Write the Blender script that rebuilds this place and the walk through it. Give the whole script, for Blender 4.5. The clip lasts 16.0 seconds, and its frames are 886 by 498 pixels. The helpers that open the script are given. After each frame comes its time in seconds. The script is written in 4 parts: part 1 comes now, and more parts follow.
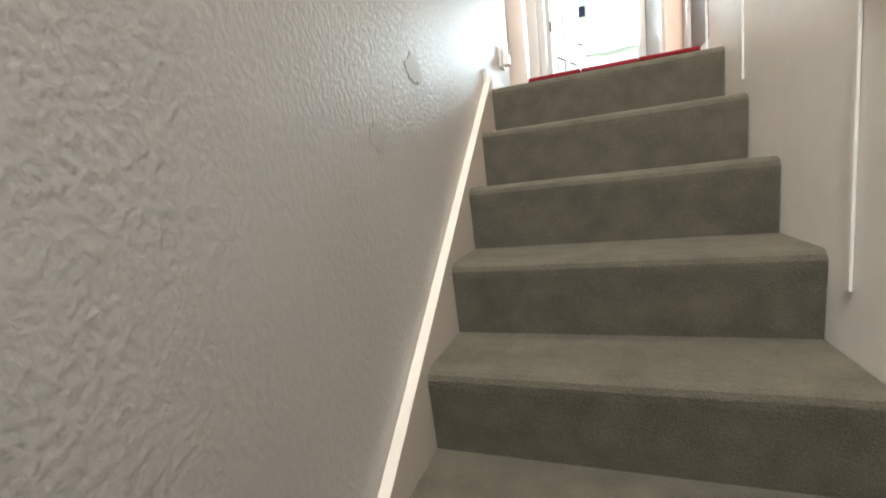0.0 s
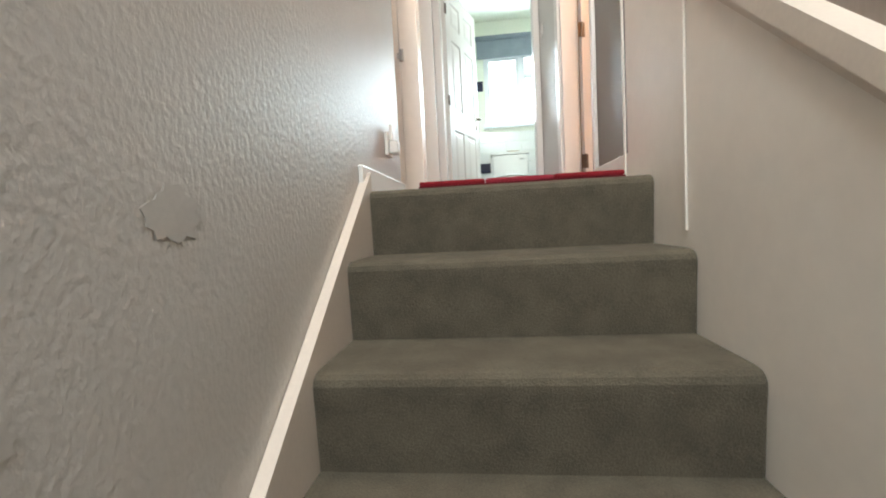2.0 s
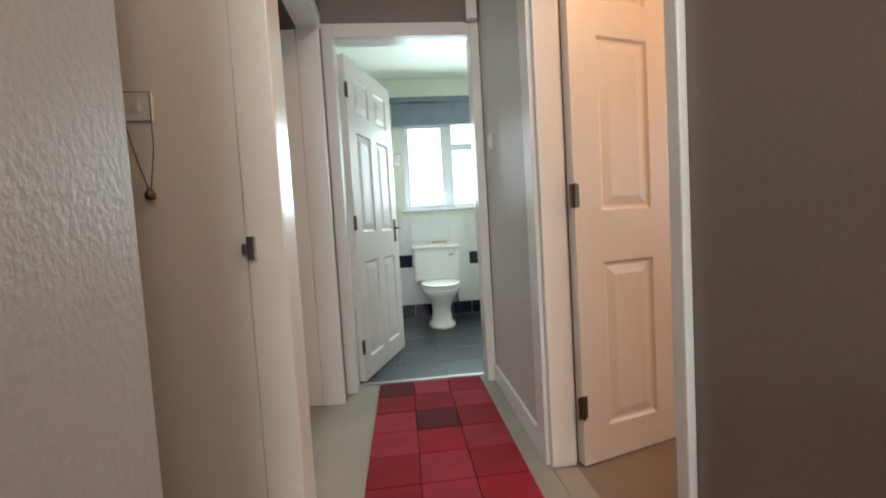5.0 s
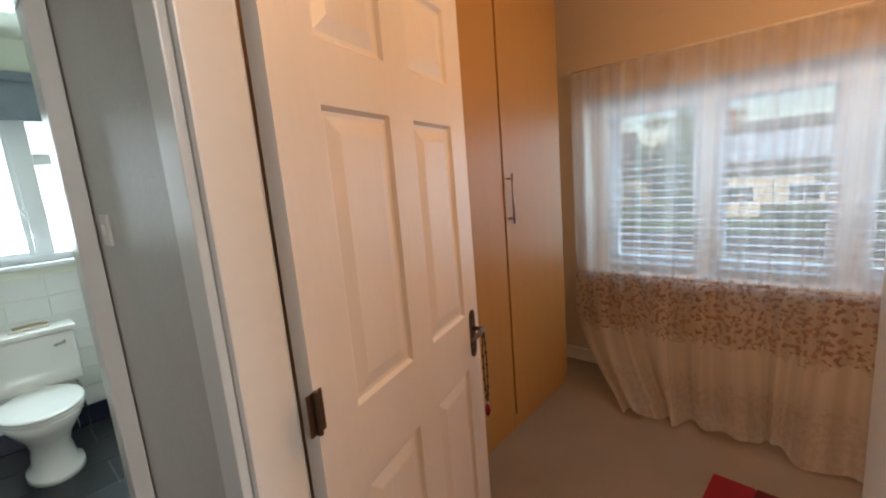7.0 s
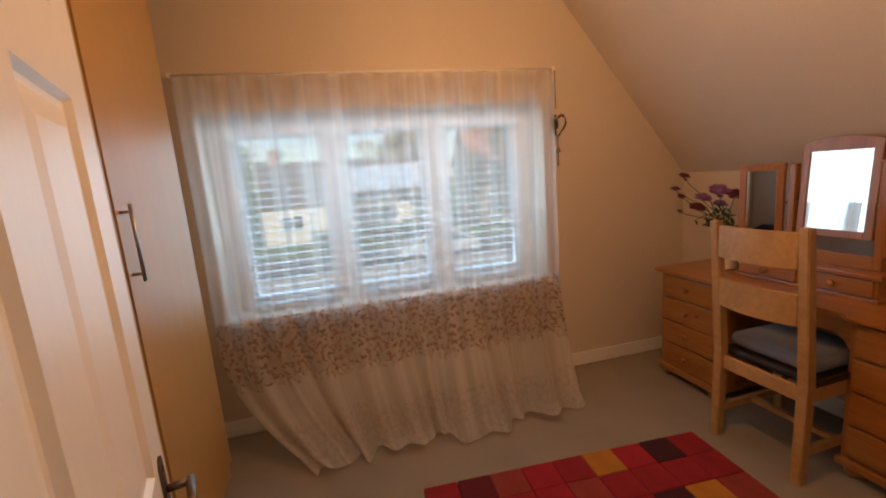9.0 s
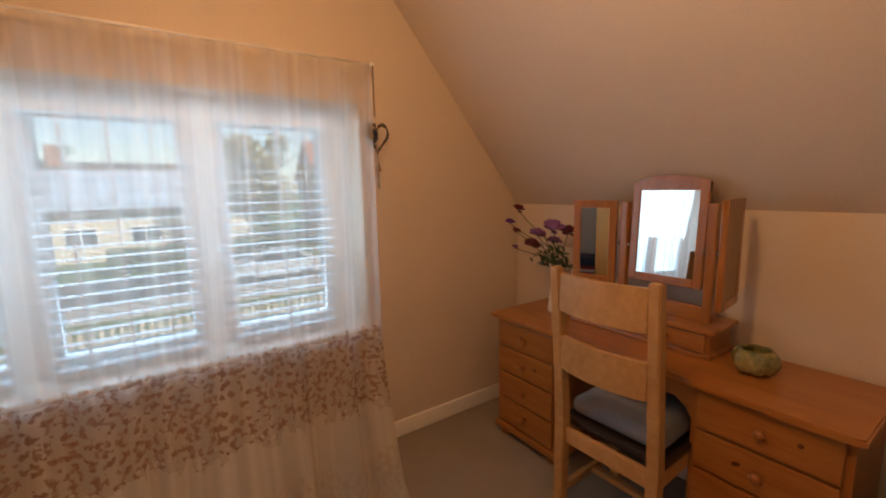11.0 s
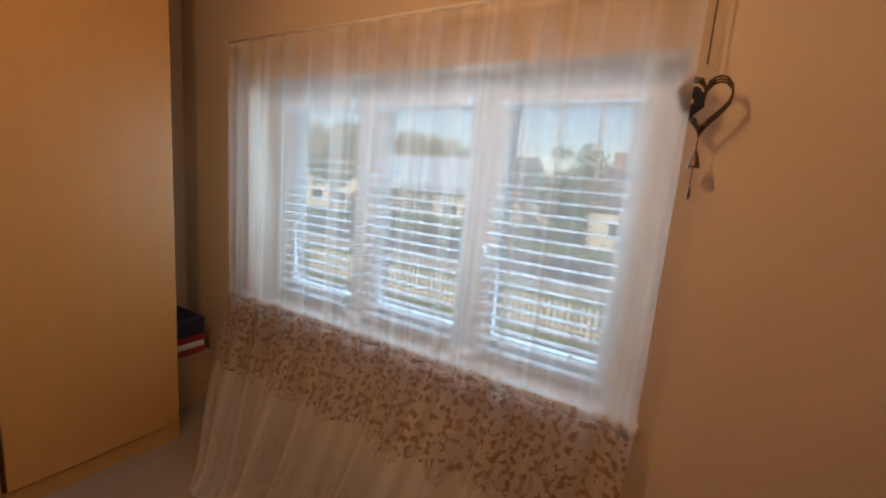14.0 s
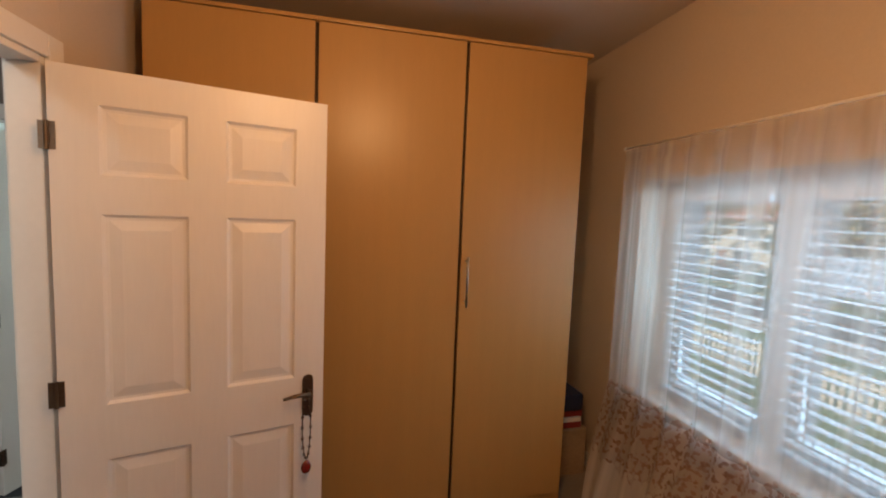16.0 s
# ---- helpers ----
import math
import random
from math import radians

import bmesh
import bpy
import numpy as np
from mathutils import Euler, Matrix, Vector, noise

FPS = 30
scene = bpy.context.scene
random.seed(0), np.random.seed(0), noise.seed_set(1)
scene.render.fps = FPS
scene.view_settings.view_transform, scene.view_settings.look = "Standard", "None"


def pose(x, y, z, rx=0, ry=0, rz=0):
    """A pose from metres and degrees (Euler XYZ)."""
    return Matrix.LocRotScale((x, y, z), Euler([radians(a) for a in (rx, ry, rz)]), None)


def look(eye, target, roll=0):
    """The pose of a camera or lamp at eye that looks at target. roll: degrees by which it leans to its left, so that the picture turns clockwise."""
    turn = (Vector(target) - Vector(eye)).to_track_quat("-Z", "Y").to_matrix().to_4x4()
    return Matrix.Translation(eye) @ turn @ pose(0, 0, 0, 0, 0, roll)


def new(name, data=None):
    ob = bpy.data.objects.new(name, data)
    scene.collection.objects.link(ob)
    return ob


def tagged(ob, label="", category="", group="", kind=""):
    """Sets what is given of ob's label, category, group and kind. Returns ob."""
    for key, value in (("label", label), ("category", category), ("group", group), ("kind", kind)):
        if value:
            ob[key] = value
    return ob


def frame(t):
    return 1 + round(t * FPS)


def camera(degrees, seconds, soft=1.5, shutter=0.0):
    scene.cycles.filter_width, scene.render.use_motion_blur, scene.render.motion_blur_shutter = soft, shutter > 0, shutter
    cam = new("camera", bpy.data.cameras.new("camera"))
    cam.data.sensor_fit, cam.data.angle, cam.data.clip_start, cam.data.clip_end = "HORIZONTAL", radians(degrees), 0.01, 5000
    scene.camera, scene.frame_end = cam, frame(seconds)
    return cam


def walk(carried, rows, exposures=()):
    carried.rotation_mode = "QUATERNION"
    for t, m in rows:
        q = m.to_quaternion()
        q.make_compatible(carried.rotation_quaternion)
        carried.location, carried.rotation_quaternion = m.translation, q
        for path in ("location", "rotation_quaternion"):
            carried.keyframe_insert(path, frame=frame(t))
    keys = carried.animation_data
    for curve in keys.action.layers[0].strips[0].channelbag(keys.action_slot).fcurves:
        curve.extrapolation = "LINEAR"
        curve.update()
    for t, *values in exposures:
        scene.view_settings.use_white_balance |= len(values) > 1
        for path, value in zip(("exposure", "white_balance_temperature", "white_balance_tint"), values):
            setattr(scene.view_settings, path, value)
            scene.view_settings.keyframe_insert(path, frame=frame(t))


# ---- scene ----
cam = camera(93.4, 16.0, 2.0)
PATH = [
    (0, (0.395, -1.726, -0.364), (-0.304, 0.125, -0.66), -6.3),
    (0.5, (0.378, -1.635, -0.347), (-0.148, 0.285, -0.541), -5.6),
    (1, (0.373, -1.583, -0.351), (-0.018, 0.372, -0.515), -4.4),
    (1.5, (0.367, -1.447, -0.304), (0.074, 0.525, -0.459), -3.6),
    (2, (0.367, -1.208, -0.107), (0.149, 0.776, -0.228), -2.9),
    (2.5, (0.316, -1.011, 0.086), (0.132, 0.98, 0.01), -2.4),
    (3, (0.308, -0.812, 0.278), (0.15, 1.182, 0.242), -2.2),
    (3.2, (0.325, -0.743, 0.352), (0.167, 1.251, 0.335), -2.6),
    (5.3, (0.355, 0.13, 1.022), (0.693, 2.096, 0.881), -3.5),
    (5.5, (0.349, 0.213, 1.084), (0.805, 2.154, 0.92), -3.6),
    (6, (0.398, 0.408, 1.232), (1.176, 2.236, 1.0), -4.1),
    (6.5, (0.499, 0.601, 1.289), (1.634, 2.222, 1.002), -4.3),
    (7, (0.612, 0.765, 1.43), (2.074, 2.089, 1.097), -4.8),
    (7.5, (0.687, 0.901, 1.493), (2.415, 1.838, 1.119), -5.1),
    (8, (0.791, 1.02, 1.499), (2.698, 1.492, 1.126), -5.2),
    (8.5, (0.882, 1.163, 1.486), (2.847, 1.126, 1.119), -4.9),
    (9, (0.907, 1.29, 1.432), (2.82, 0.817, 1.09), -4.6),
    (9.5, (0.928, 1.296, 1.352), (2.728, 0.487, 1.03), -4.2),
    (10, (1.066, 1.176, 1.346), (2.737, 0.123, 1.029), -3.8),
    (12.5, (1.83, 0.206, 1.612), (3.478, -0.895, 1.345), 1.0),
    (13, (1.892, -0.037, 1.55), (3.816, -0.512, 1.277), 2.5),
    (13.5, (1.984, -0.164, 1.556), (3.927, 0.125, 1.182), 2.9),
    (14, (2.033, -0.160, 1.439), (3.728, 0.849, 1.109), 4.7),
    (14.5, (1.935, -0.09, 1.452), (3.225, 1.382, 1.047), 3.8),
    (15, (1.835, -0.018, 1.425), (2.692, 1.757, 1.092), 3.1),
    (15.5, (1.860, -0.049, 1.529), (2.436, 1.850, 1.282), 2.5),
    (16, (1.866, -0.068, 1.636), (2.317, 1.873, 1.468), 2.3),
]
walk(cam, [(t, look(eye, target, roll)) for t, eye, target, roll in PATH], exposures=((0, 1.4), (1, 1.32), (2, 1.0), (2.5, 0.62), (3, 0.3), (5.5, 0.15), (6.5, 0.0), (7.5, -0.3), (9, -0.1), (12.5, -0.1), (13.5, -0.25), (15, -0.35), (16, -0.35)))

# world, sun and lamps
world = bpy.data.worlds.new("sky")
scene.world = world
world.use_nodes = True
wn = world.node_tree
sky = wn.nodes.new("ShaderNodeTexSky")
sky.sky_type, sky.sun_disc = "NISHITA", False
sky.sun_elevation, sky.sun_rotation = radians(38), radians(250)
wn.links.new(sky.outputs[0], wn.nodes["Background"].inputs[0])
wn.nodes["Background"].inputs[1].default_value = 0.15


def lamp(name, kind, m, power, color, **more):
    data = bpy.data.lights.new(name, kind)
    data.energy, data.color = power, color
    for key, value in more.items():
        if key == "angle":
            data.angle = value
        if key == "size":
            data.shape, data.size, data.size_y = "RECTANGLE", value[0], value[1]
        if key == "soft":
            data.shadow_soft_size = value
    ob = new(name, data)
    ob.matrix_world = m
    return ob


SUN_WAY = Vector((0.72, 0.42, -0.6))
lamp("sun", "SUN", look((0, 0, 30), Vector((0, 0, 30)) + SUN_WAY), 5.0, (1, 0.94, 0.85), angle=radians(0.6))
lamp("bathroom_window_daylight", "AREA", look((0.9, 4.36, 1.57), (0.85, 0, 0.7)), 29, (0.72, 0.92, 1.0), size=(0.9, 0.8))
lamp("bedroom_window_daylight", "AREA", look((3.635, 0.95, 1.28), (0, 0.95, 0.9)), 19, (0.53, 0.79, 1.0), size=(1.9, 1.0))
# added fill high over the stairs; no skylight is built above it
lamp("stair_overhead_fill", "AREA", look((0.42, -2.5, 2.5), (0.36, -0.9, -0.5)), 56, (0.90, 0.98, 1.0), size=(0.75, 0.9))
# added fill on the room side, brightening window frame, sill and slats
lamp("bedroom_reveal_fill", "AREA", look((3.475, 0.95, 1.83), (3.66, 0.95, 1.0)), 1.2, (0.66, 0.85, 1.0), size=(1.95, 0.14))
lamp("landing_bulb", "POINT", pose(0.42, -0.15, 2.38), 20, (1.0, 0.89, 0.79), soft=0.05)
# added lamp inside the next room, which is built without a window
lamp("left_room_fill", "AREA", look((-2.2, 1.9, 1.5), (0, 1.9, 1.0)), 8, (0.85, 0.93, 1.0), size=(0.9, 1.0))
lamp("bedroom_bulb", "POINT", pose(2.0, 0.55, 2.27), 37, (1.0, 0.53, 0.22), soft=0.045)


# ---- materials ----
def material(name, color, rough=0.6, metal=0.0, vary=0.12, scale=6.0, grain=60.0, bump=0.05, dist=0.002, second=None, coat=0.0, stretch=(1, 1, 1)):
    """Colour varied by broad stains and by fine grain, with relief from the grain."""
    m = bpy.data.materials.new(name)
    m.use_nodes = True
    nt = m.node_tree
    b = nt.nodes["Principled BSDF"]
    b.inputs["Roughness"].default_value, b.inputs["Metallic"].default_value = rough, metal
    b.inputs["Coat Weight"].default_value = coat
    tc = nt.nodes.new("ShaderNodeTexCoord")
    mp = nt.nodes.new("ShaderNodeMapping")
    mp.inputs["Scale"].default_value = stretch
    nt.links.new(tc.outputs["Object"], mp.inputs[0])
    n1, n2 = nt.nodes.new("ShaderNodeTexNoise"), nt.nodes.new("ShaderNodeTexNoise")
    n1.inputs["Scale"].default_value, n2.inputs["Scale"].default_value = scale, grain
    n1.inputs["Detail"].default_value = n2.inputs["Detail"].default_value = 4
    for n in (n1, n2):
        nt.links.new(mp.outputs[0], n.inputs["Vector"])
    add = nt.nodes.new("ShaderNodeMath")
    add.operation = "ADD"
    nt.links.new(n1.outputs["Fac"], add.inputs[0])
    nt.links.new(n2.outputs["Fac"], add.inputs[1])
    half = nt.nodes.new("ShaderNodeMath")
    half.operation = "MULTIPLY"
    half.inputs[1].default_value = 0.5
    nt.links.new(add.outputs[0], half.inputs[0])
    ramp = nt.nodes.new("ShaderNodeValToRGB")
    dark = second or tuple(c * (1 - 2 * vary) for c in color)
    ramp.color_ramp.elements[0].position, ramp.color_ramp.elements[1].position = 0.35, 0.65
    ramp.color_ramp.elements[0].color, ramp.color_ramp.elements[1].color = (*dark, 1), (*color, 1)
    nt.links.new(half.outputs[0], ramp.inputs[0])
    nt.links.new(ramp.outputs[0], b.inputs["Base Color"])
    bp = nt.nodes.new("ShaderNodeBump")
    bp.inputs["Strength"].default_value, bp.inputs["Distance"].default_value = bump, dist
    nt.links.new(n2.outputs["Fac"], bp.inputs["Height"])
    nt.links.new(bp.outputs[0], b.inputs["Normal"])
    return m


WOODCHIP = material("textured_wall_paper", (0.62, 0.585, 0.54), 0.46, vary=0.06, scale=3, grain=110, bump=0.55, dist=0.0034, stretch=(1, 1, 0.7))
PATCH = material("smooth_filler_patch", (0.57, 0.535, 0.49), 0.55, vary=0.05, scale=20, grain=120, bump=0.05)
TAUPE = material("taupe_wall_paper", (0.225, 0.182, 0.153), 0.40, vary=0.07, scale=3, grain=150, bump=0.25, dist=0.002, stretch=(1, 1, 0.3))
CREAM_GLOSS = material("cream_gloss_paint", (0.80, 0.74, 0.665), 0.32, vary=0.03, scale=2, grain=25, bump=0.12, dist=0.002)
WHITE_GLOSS = material("white_gloss_paint", (0.80, 0.77, 0.73), 0.3, vary=0.02, scale=2, grain=40, bump=0.08, dist=0.001)
WHITE_DOOR = material("white_satin_door_paint", (0.80, 0.755, 0.71), 0.38, vary=0.02, scale=3, grain=90, bump=0.12, dist=0.001, stretch=(1, 1, 0.12))
BED_WALL = material("magnolia_emulsion", (0.63, 0.535, 0.44), 0.5, vary=0.03, scale=2, grain=90, bump=0.12, dist=0.001)
SLOPE_PAINT = material("off_white_ceiling_paint", (0.66, 0.575, 0.49), 0.6, vary=0.04, scale=2.5, grain=120, bump=0.12, dist=0.001)
BATH_PAINT = material("pale_bathroom_paint", (0.80, 0.82, 0.70), 0.5, vary=0.02, scale=2, grain=60)
BATH_TILE = material("white_glazed_tile", (0.80, 0.81, 0.78), 0.12, vary=0.02, scale=3, grain=30, bump=0.03)
NAVY_TILE = material("navy_glazed_tile", (0.012, 0.016, 0.045), 0.15, vary=0.15, scale=5, grain=40)
SLATE = material("dark_slate_floor_tile", (0.026, 0.03, 0.036), 0.34, vary=0.25, scale=3, grain=24, bump=0.25, dist=0.003)
GROUT = material("grey_grout", (0.22, 0.22, 0.21), 0.9, grain=150)
STAIR_CARPET = material("grey_beige_stair_carpet", (0.128, 0.107, 0.074), 0.98, vary=0.22, scale=14, grain=260, bump=0.7, dist=0.005)
LAND_CARPET = material("pale_beige_carpet", (0.42, 0.38, 0.32), 0.98, vary=0.10, scale=4, grain=420, bump=0.8, dist=0.005)
BED_CARPET = material("beige_bedroom_carpet", (0.31, 0.255, 0.20), 0.98, vary=0.08, scale=4, grain=420, bump=0.8, dist=0.005)
BEECH = material("beech_laminate", (0.48, 0.27, 0.088), 0.36, vary=0.035, scale=3, grain=45, bump=0.05, dist=0.001, stretch=(6, 6, 0.35))
GAP_SHADE = material("dark_gap_shade", (0.05, 0.025, 0.012), 0.7)
PINE = material("orange_varnished_pine", (0.38, 0.155, 0.036), 0.3, vary=0.14, scale=4, grain=26, bump=0.08, dist=0.001, second=(0.26, 0.092, 0.018), coat=0.25, stretch=(0.3, 5, 5))
PINE_UP = material("orange_varnished_pine_upright", (0.35, 0.14, 0.033), 0.3, vary=0.14, scale=4, grain=26, bump=0.08, dist=0.001, second=(0.24, 0.085, 0.017), coat=0.25, stretch=(5, 5, 0.3))
KNOT = material("dark_pine_knot", (0.13, 0.035, 0.012), 0.35, vary=0.3, scale=30, grain=90)
OAK = material("light_oak_wood", (0.47, 0.27, 0.105), 0.42, vary=0.12, scale=4, grain=30, bump=0.15, dist=0.001, second=(0.35, 0.18, 0.06), stretch=(1.2, 5, 1.2))
LEATHER = material("dark_brown_leather", (0.022, 0.014, 0.012), 0.33, vary=0.2, scale=6, grain=150, bump=0.3)
NAVY_CLOTH = material("navy_cushion_cloth", (0.02, 0.025, 0.05), 0.9, grain=200, bump=0.4)
GREY_CLOTH = material("grey_cushion_cloth", (0.20, 0.21, 0.24), 0.95, grain=160, bump=0.5)
METAL = material("brushed_nickel", (0.50, 0.47, 0.43), 0.28, 1.0, grain=120)
BRONZE = material("tarnished_bronze", (0.19, 0.14, 0.10), 0.38, 0.9, grain=120)
UPVC = material("white_upvc", (0.82, 0.84, 0.86), 0.3, vary=0.015, grain=20, bump=0.02)
SLAT_MAT = material("pale_painted_slat", (0.72, 0.75, 0.80), 0.45, vary=0.03)
CERAMIC = material("white_vitreous_china", (0.83, 0.82, 0.78), 0.1, vary=0.015, bump=0.0, coat=0.4)
JUG_MAT = material("cream_enamel_jug", (0.70, 0.64, 0.54), 0.35, vary=0.05, grain=50)
BLIND_MAT = material("slate_grey_roller_blind", (0.26, 0.30, 0.34), 0.85, grain=200)
PLASTIC = material("white_plastic", (0.78, 0.75, 0.70), 0.4, vary=0.02)
BLACK = material("black_fittings", (0.02, 0.02, 0.02), 0.5)
BOWL_MAT = material("green_gold_glazed_bowl", (0.30, 0.25, 0.09), 0.18, vary=0.3, scale=14, grain=50, second=(0.10, 0.13, 0.06), coat=0.5)
STEM = material("plant_green", (0.055, 0.10, 0.035), 0.6, vary=0.25, grain=40)
LILAC = material("lilac_petal", (0.42, 0.17, 0.42), 0.7, vary=0.25, scale=30, grain=90)
PLUM = material("plum_petal", (0.19, 0.03, 0.055), 0.7, vary=0.25, scale=30, grain=90)
VIOLET = material("violet_petal", (0.24, 0.08, 0.42), 0.7, vary=0.25, scale=30, grain=90)
WICKER = material("dark_wicker", (0.10, 0.065, 0.045), 0.7, vary=0.3, grain=120)
BEAD = material("polished_red_bead", (0.20, 0.012, 0.012), 0.15, coat=0.5)
GRASS = material("summer_grass", (0.13, 0.19, 0.045), 0.9, vary=0.2, scale=0.4, grain=8)
ASPHALT = material("worn_asphalt", (0.11, 0.11, 0.115), 0.9, vary=0.15, scale=0.5, grain=20)
CONCRETE = material("pale_concrete", (0.42, 0.40, 0.36), 0.9, vary=0.1, scale=0.7, grain=15)
HOUSE_BRICK = material("red_brown_brick", (0.34, 0.17, 0.10), 0.85, vary=0.15, scale=1, grain=14)
RENDER_WALL = material("pale_house_render", (0.62, 0.55, 0.44), 0.85, vary=0.06, scale=0.8, grain=10)
ROOF_TILE = material("orange_clay_roof", (0.38, 0.14, 0.07), 0.8, vary=0.2, scale=1, grain=12)
ROOF_GREY = material("weathered_grey_roof", (0.14, 0.12, 0.11), 0.8, vary=0.2, scale=1, grain=12)
LEAF_A = material("tree_leaves_green", (0.15, 0.19, 0.045), 0.7, vary=0.25, scale=1, grain=12)
LEAF_B = material("tree_leaves_yellow", (0.34, 0.27, 0.05), 0.7, vary=0.25, scale=1, grain=12)
BARK = material("tree_bark", (0.12, 0.09, 0.06), 0.9, vary=0.25, scale=4, grain=20)
CAR_PAINT = material("silver_car_paint", (0.62, 0.64, 0.66), 0.25, 0.3, coat=0.6)
DARK_GLASS = material("dark_window_glass", (0.03, 0.035, 0.04), 0.08)
PAPER_BLUE = material("blue_book_cover", (0.015, 0.022, 0.06), 0.6)
PAPER_RED = material("red_book_cover", (0.35, 0.04, 0.04), 0.5)
CARD = material("brown_card", (0.42, 0.30, 0.18), 0.85)
RADIATOR = material("white_radiator_enamel", (0.78, 0.75, 0.70), 0.35, vary=0.02)
REDS = [material("rug_pile_" + n, c, 0.97, vary=0.16, scale=9, grain=300, bump=0.9, dist=0.006) for n, c in (
    ("crimson", (0.30, 0.008, 0.017)), ("scarlet", (0.37, 0.008, 0.020)), ("maroon", (0.13, 0.005, 0.012)),
    ("rose", (0.38, 0.026, 0.048)), ("plum", (0.055, 0.006, 0.014)), ("gold", (0.50, 0.19, 0.018)), ("brick", (0.30, 0.035, 0.024)))]

MIRROR = bpy.data.materials.new("mirror_glass")
MIRROR.use_nodes = True
mb = MIRROR.node_tree.nodes["Principled BSDF"]
mb.inputs["Base Color"].default_value = (0.86, 0.88, 0.88, 1)
mb.inputs["Metallic"].default_value, mb.inputs["Roughness"].default_value = 1.0, 0.02

GLASS = bpy.data.materials.new("window_glass")
GLASS.use_nodes = True
gt = GLASS.node_tree
gt.nodes.remove(gt.nodes["Principled BSDF"])
gtr, ggl, gmx = gt.nodes.new("ShaderNodeBsdfTransparent"), gt.nodes.new("ShaderNodeBsdfGlossy"), gt.nodes.new("ShaderNodeMixShader")
ggl.inputs["Roughness"].default_value = 0.03
gmx.inputs[0].default_value = 0.06
gt.links.new(gtr.outputs[0], gmx.inputs[1]), gt.links.new(ggl.outputs[0], gmx.inputs[2])
gt.links.new(gmx.outputs[0], gt.nodes["Material Output"].inputs[0])

# the pane emits light itself, standing in for the daylight behind it
FROST = bpy.data.materials.new("glowing_frosted_glass")
FROST.use_nodes = True
fb = FROST.node_tree.nodes["Principled BSDF"]
fb.inputs["Base Color"].default_value = (0.9, 0.95, 1, 1)
fb.inputs["Roughness"].default_value = 0.6
fb.inputs["Emission Color"].default_value = (0.9, 0.97, 1, 1)
fb.inputs["Emission Strength"].default_value = 1.6


def voile():
    """Sheer voile with a printed flower band from z 0.36 to 0.68 and a cream hem under it."""
    m = bpy.data.materials.new("sheer_voile_with_flower_band")
    m.use_nodes = True
    nt = m.node_tree
    nt.nodes.remove(nt.nodes["Principled BSDF"])
    N, L = nt.nodes.new, nt.links.new
    tc, sep = N("ShaderNodeTexCoord"), N("ShaderNodeSeparateXYZ")
    L(tc.outputs["UV"], sep.inputs[0])

    def math(op, a, b):
        n = N("ShaderNodeMath")
        n.operation = op
        for i, v in enumerate((a, b)):
            if isinstance(v, (int, float)):
                n.inputs[i].default_value = v
            else:
                L(v, n.inputs[i])
        return n.outputs[0]
    vor = N("ShaderNodeTexVoronoi")
    vor.inputs["Scale"].default_value = 34
    noi = N("ShaderNodeTexNoise")
    noi.inputs["Scale"].default_value, noi.inputs["Detail"].default_value = 46, 5
    L(tc.outputs["UV"], vor.inputs["Vector"]), L(tc.outputs["UV"], noi.inputs["Vector"])
    z = sep.outputs[1]
    wob = math("ADD", z, math("MULTIPLY", math("SUBTRACT", vor.outputs["Distance"], 0.4), 0.10))
    band = math("MULTIPLY", math("LESS_THAN", wob, 0.72), math("GREATER_THAN", wob, 0.385))
    spot = math("MULTIPLY", band, math("GREATER_THAN", math("ADD", noi.outputs["Fac"], math("MULTIPLY", math("SUBTRACT", 0.42, vor.outputs["Distance"]), 0.35)), 0.50))
    low = math("LESS_THAN", z, 0.70)
    foot = math("MULTIPLY", math("LESS_THAN", wob, 0.20), math("GREATER_THAN", noi.outputs["Fac"], 0.5))
    spots = math("MAXIMUM", spot, math("MULTIPLY", foot, 0.35))
    mix = N("ShaderNodeMix")
    mix.data_type = "RGBA"
    mix.inputs["A"].default_value, mix.inputs["B"].default_value = (0.80, 0.76, 0.70, 1), (0.34, 0.22, 0.165, 1)
    L(math("MAXIMUM", math("MULTIPLY", spots, math("ADD", noi.outputs["Fac"], 0.35)), math("MULTIPLY", band, 0.26)), mix.inputs["Factor"])
    dif, tra, half, clear, out = N("ShaderNodeBsdfDiffuse"), N("ShaderNodeBsdfTranslucent"), N("ShaderNodeMixShader"), N("ShaderNodeBsdfTransparent"), N("ShaderNodeMixShader")
    L(mix.outputs["Result"], dif.inputs[0]), L(mix.outputs["Result"], tra.inputs[0])
    half.inputs[0].default_value = 0.62
    L(dif.outputs[0], half.inputs[1]), L(tra.outputs[0], half.inputs[2])
    gat = N("ShaderNodeTexNoise")
    gat.noise_dimensions = "1D"
    gat.inputs["Scale"].default_value, gat.inputs["Detail"].default_value = 10, 2
    L(math("ADD", sep.outputs[0], math("MULTIPLY", z, 0.02)), gat.inputs["W"])
    ramp = N("ShaderNodeValToRGB")
    ramp.color_ramp.elements[0].position, ramp.color_ramp.elements[1].position = 0.45, 0.68
    L(gat.outputs["Fac"], ramp.inputs[0])
    gather = math("MULTIPLY", ramp.outputs[0], 0.20)
    cover = math("MINIMUM", math("ADD", math("ADD", math("MULTIPLY", low, 0.30), gather), math("ADD", 0.34, math("MULTIPLY", spots, 0.28))), 0.93)
    L(cover, out.inputs[0]), L(clear.outputs[0], out.inputs[1]), L(half.outputs[0], out.inputs[2])
    L(out.outputs[0], nt.nodes["Material Output"].inputs[0])
    return m


VOILE = voile()


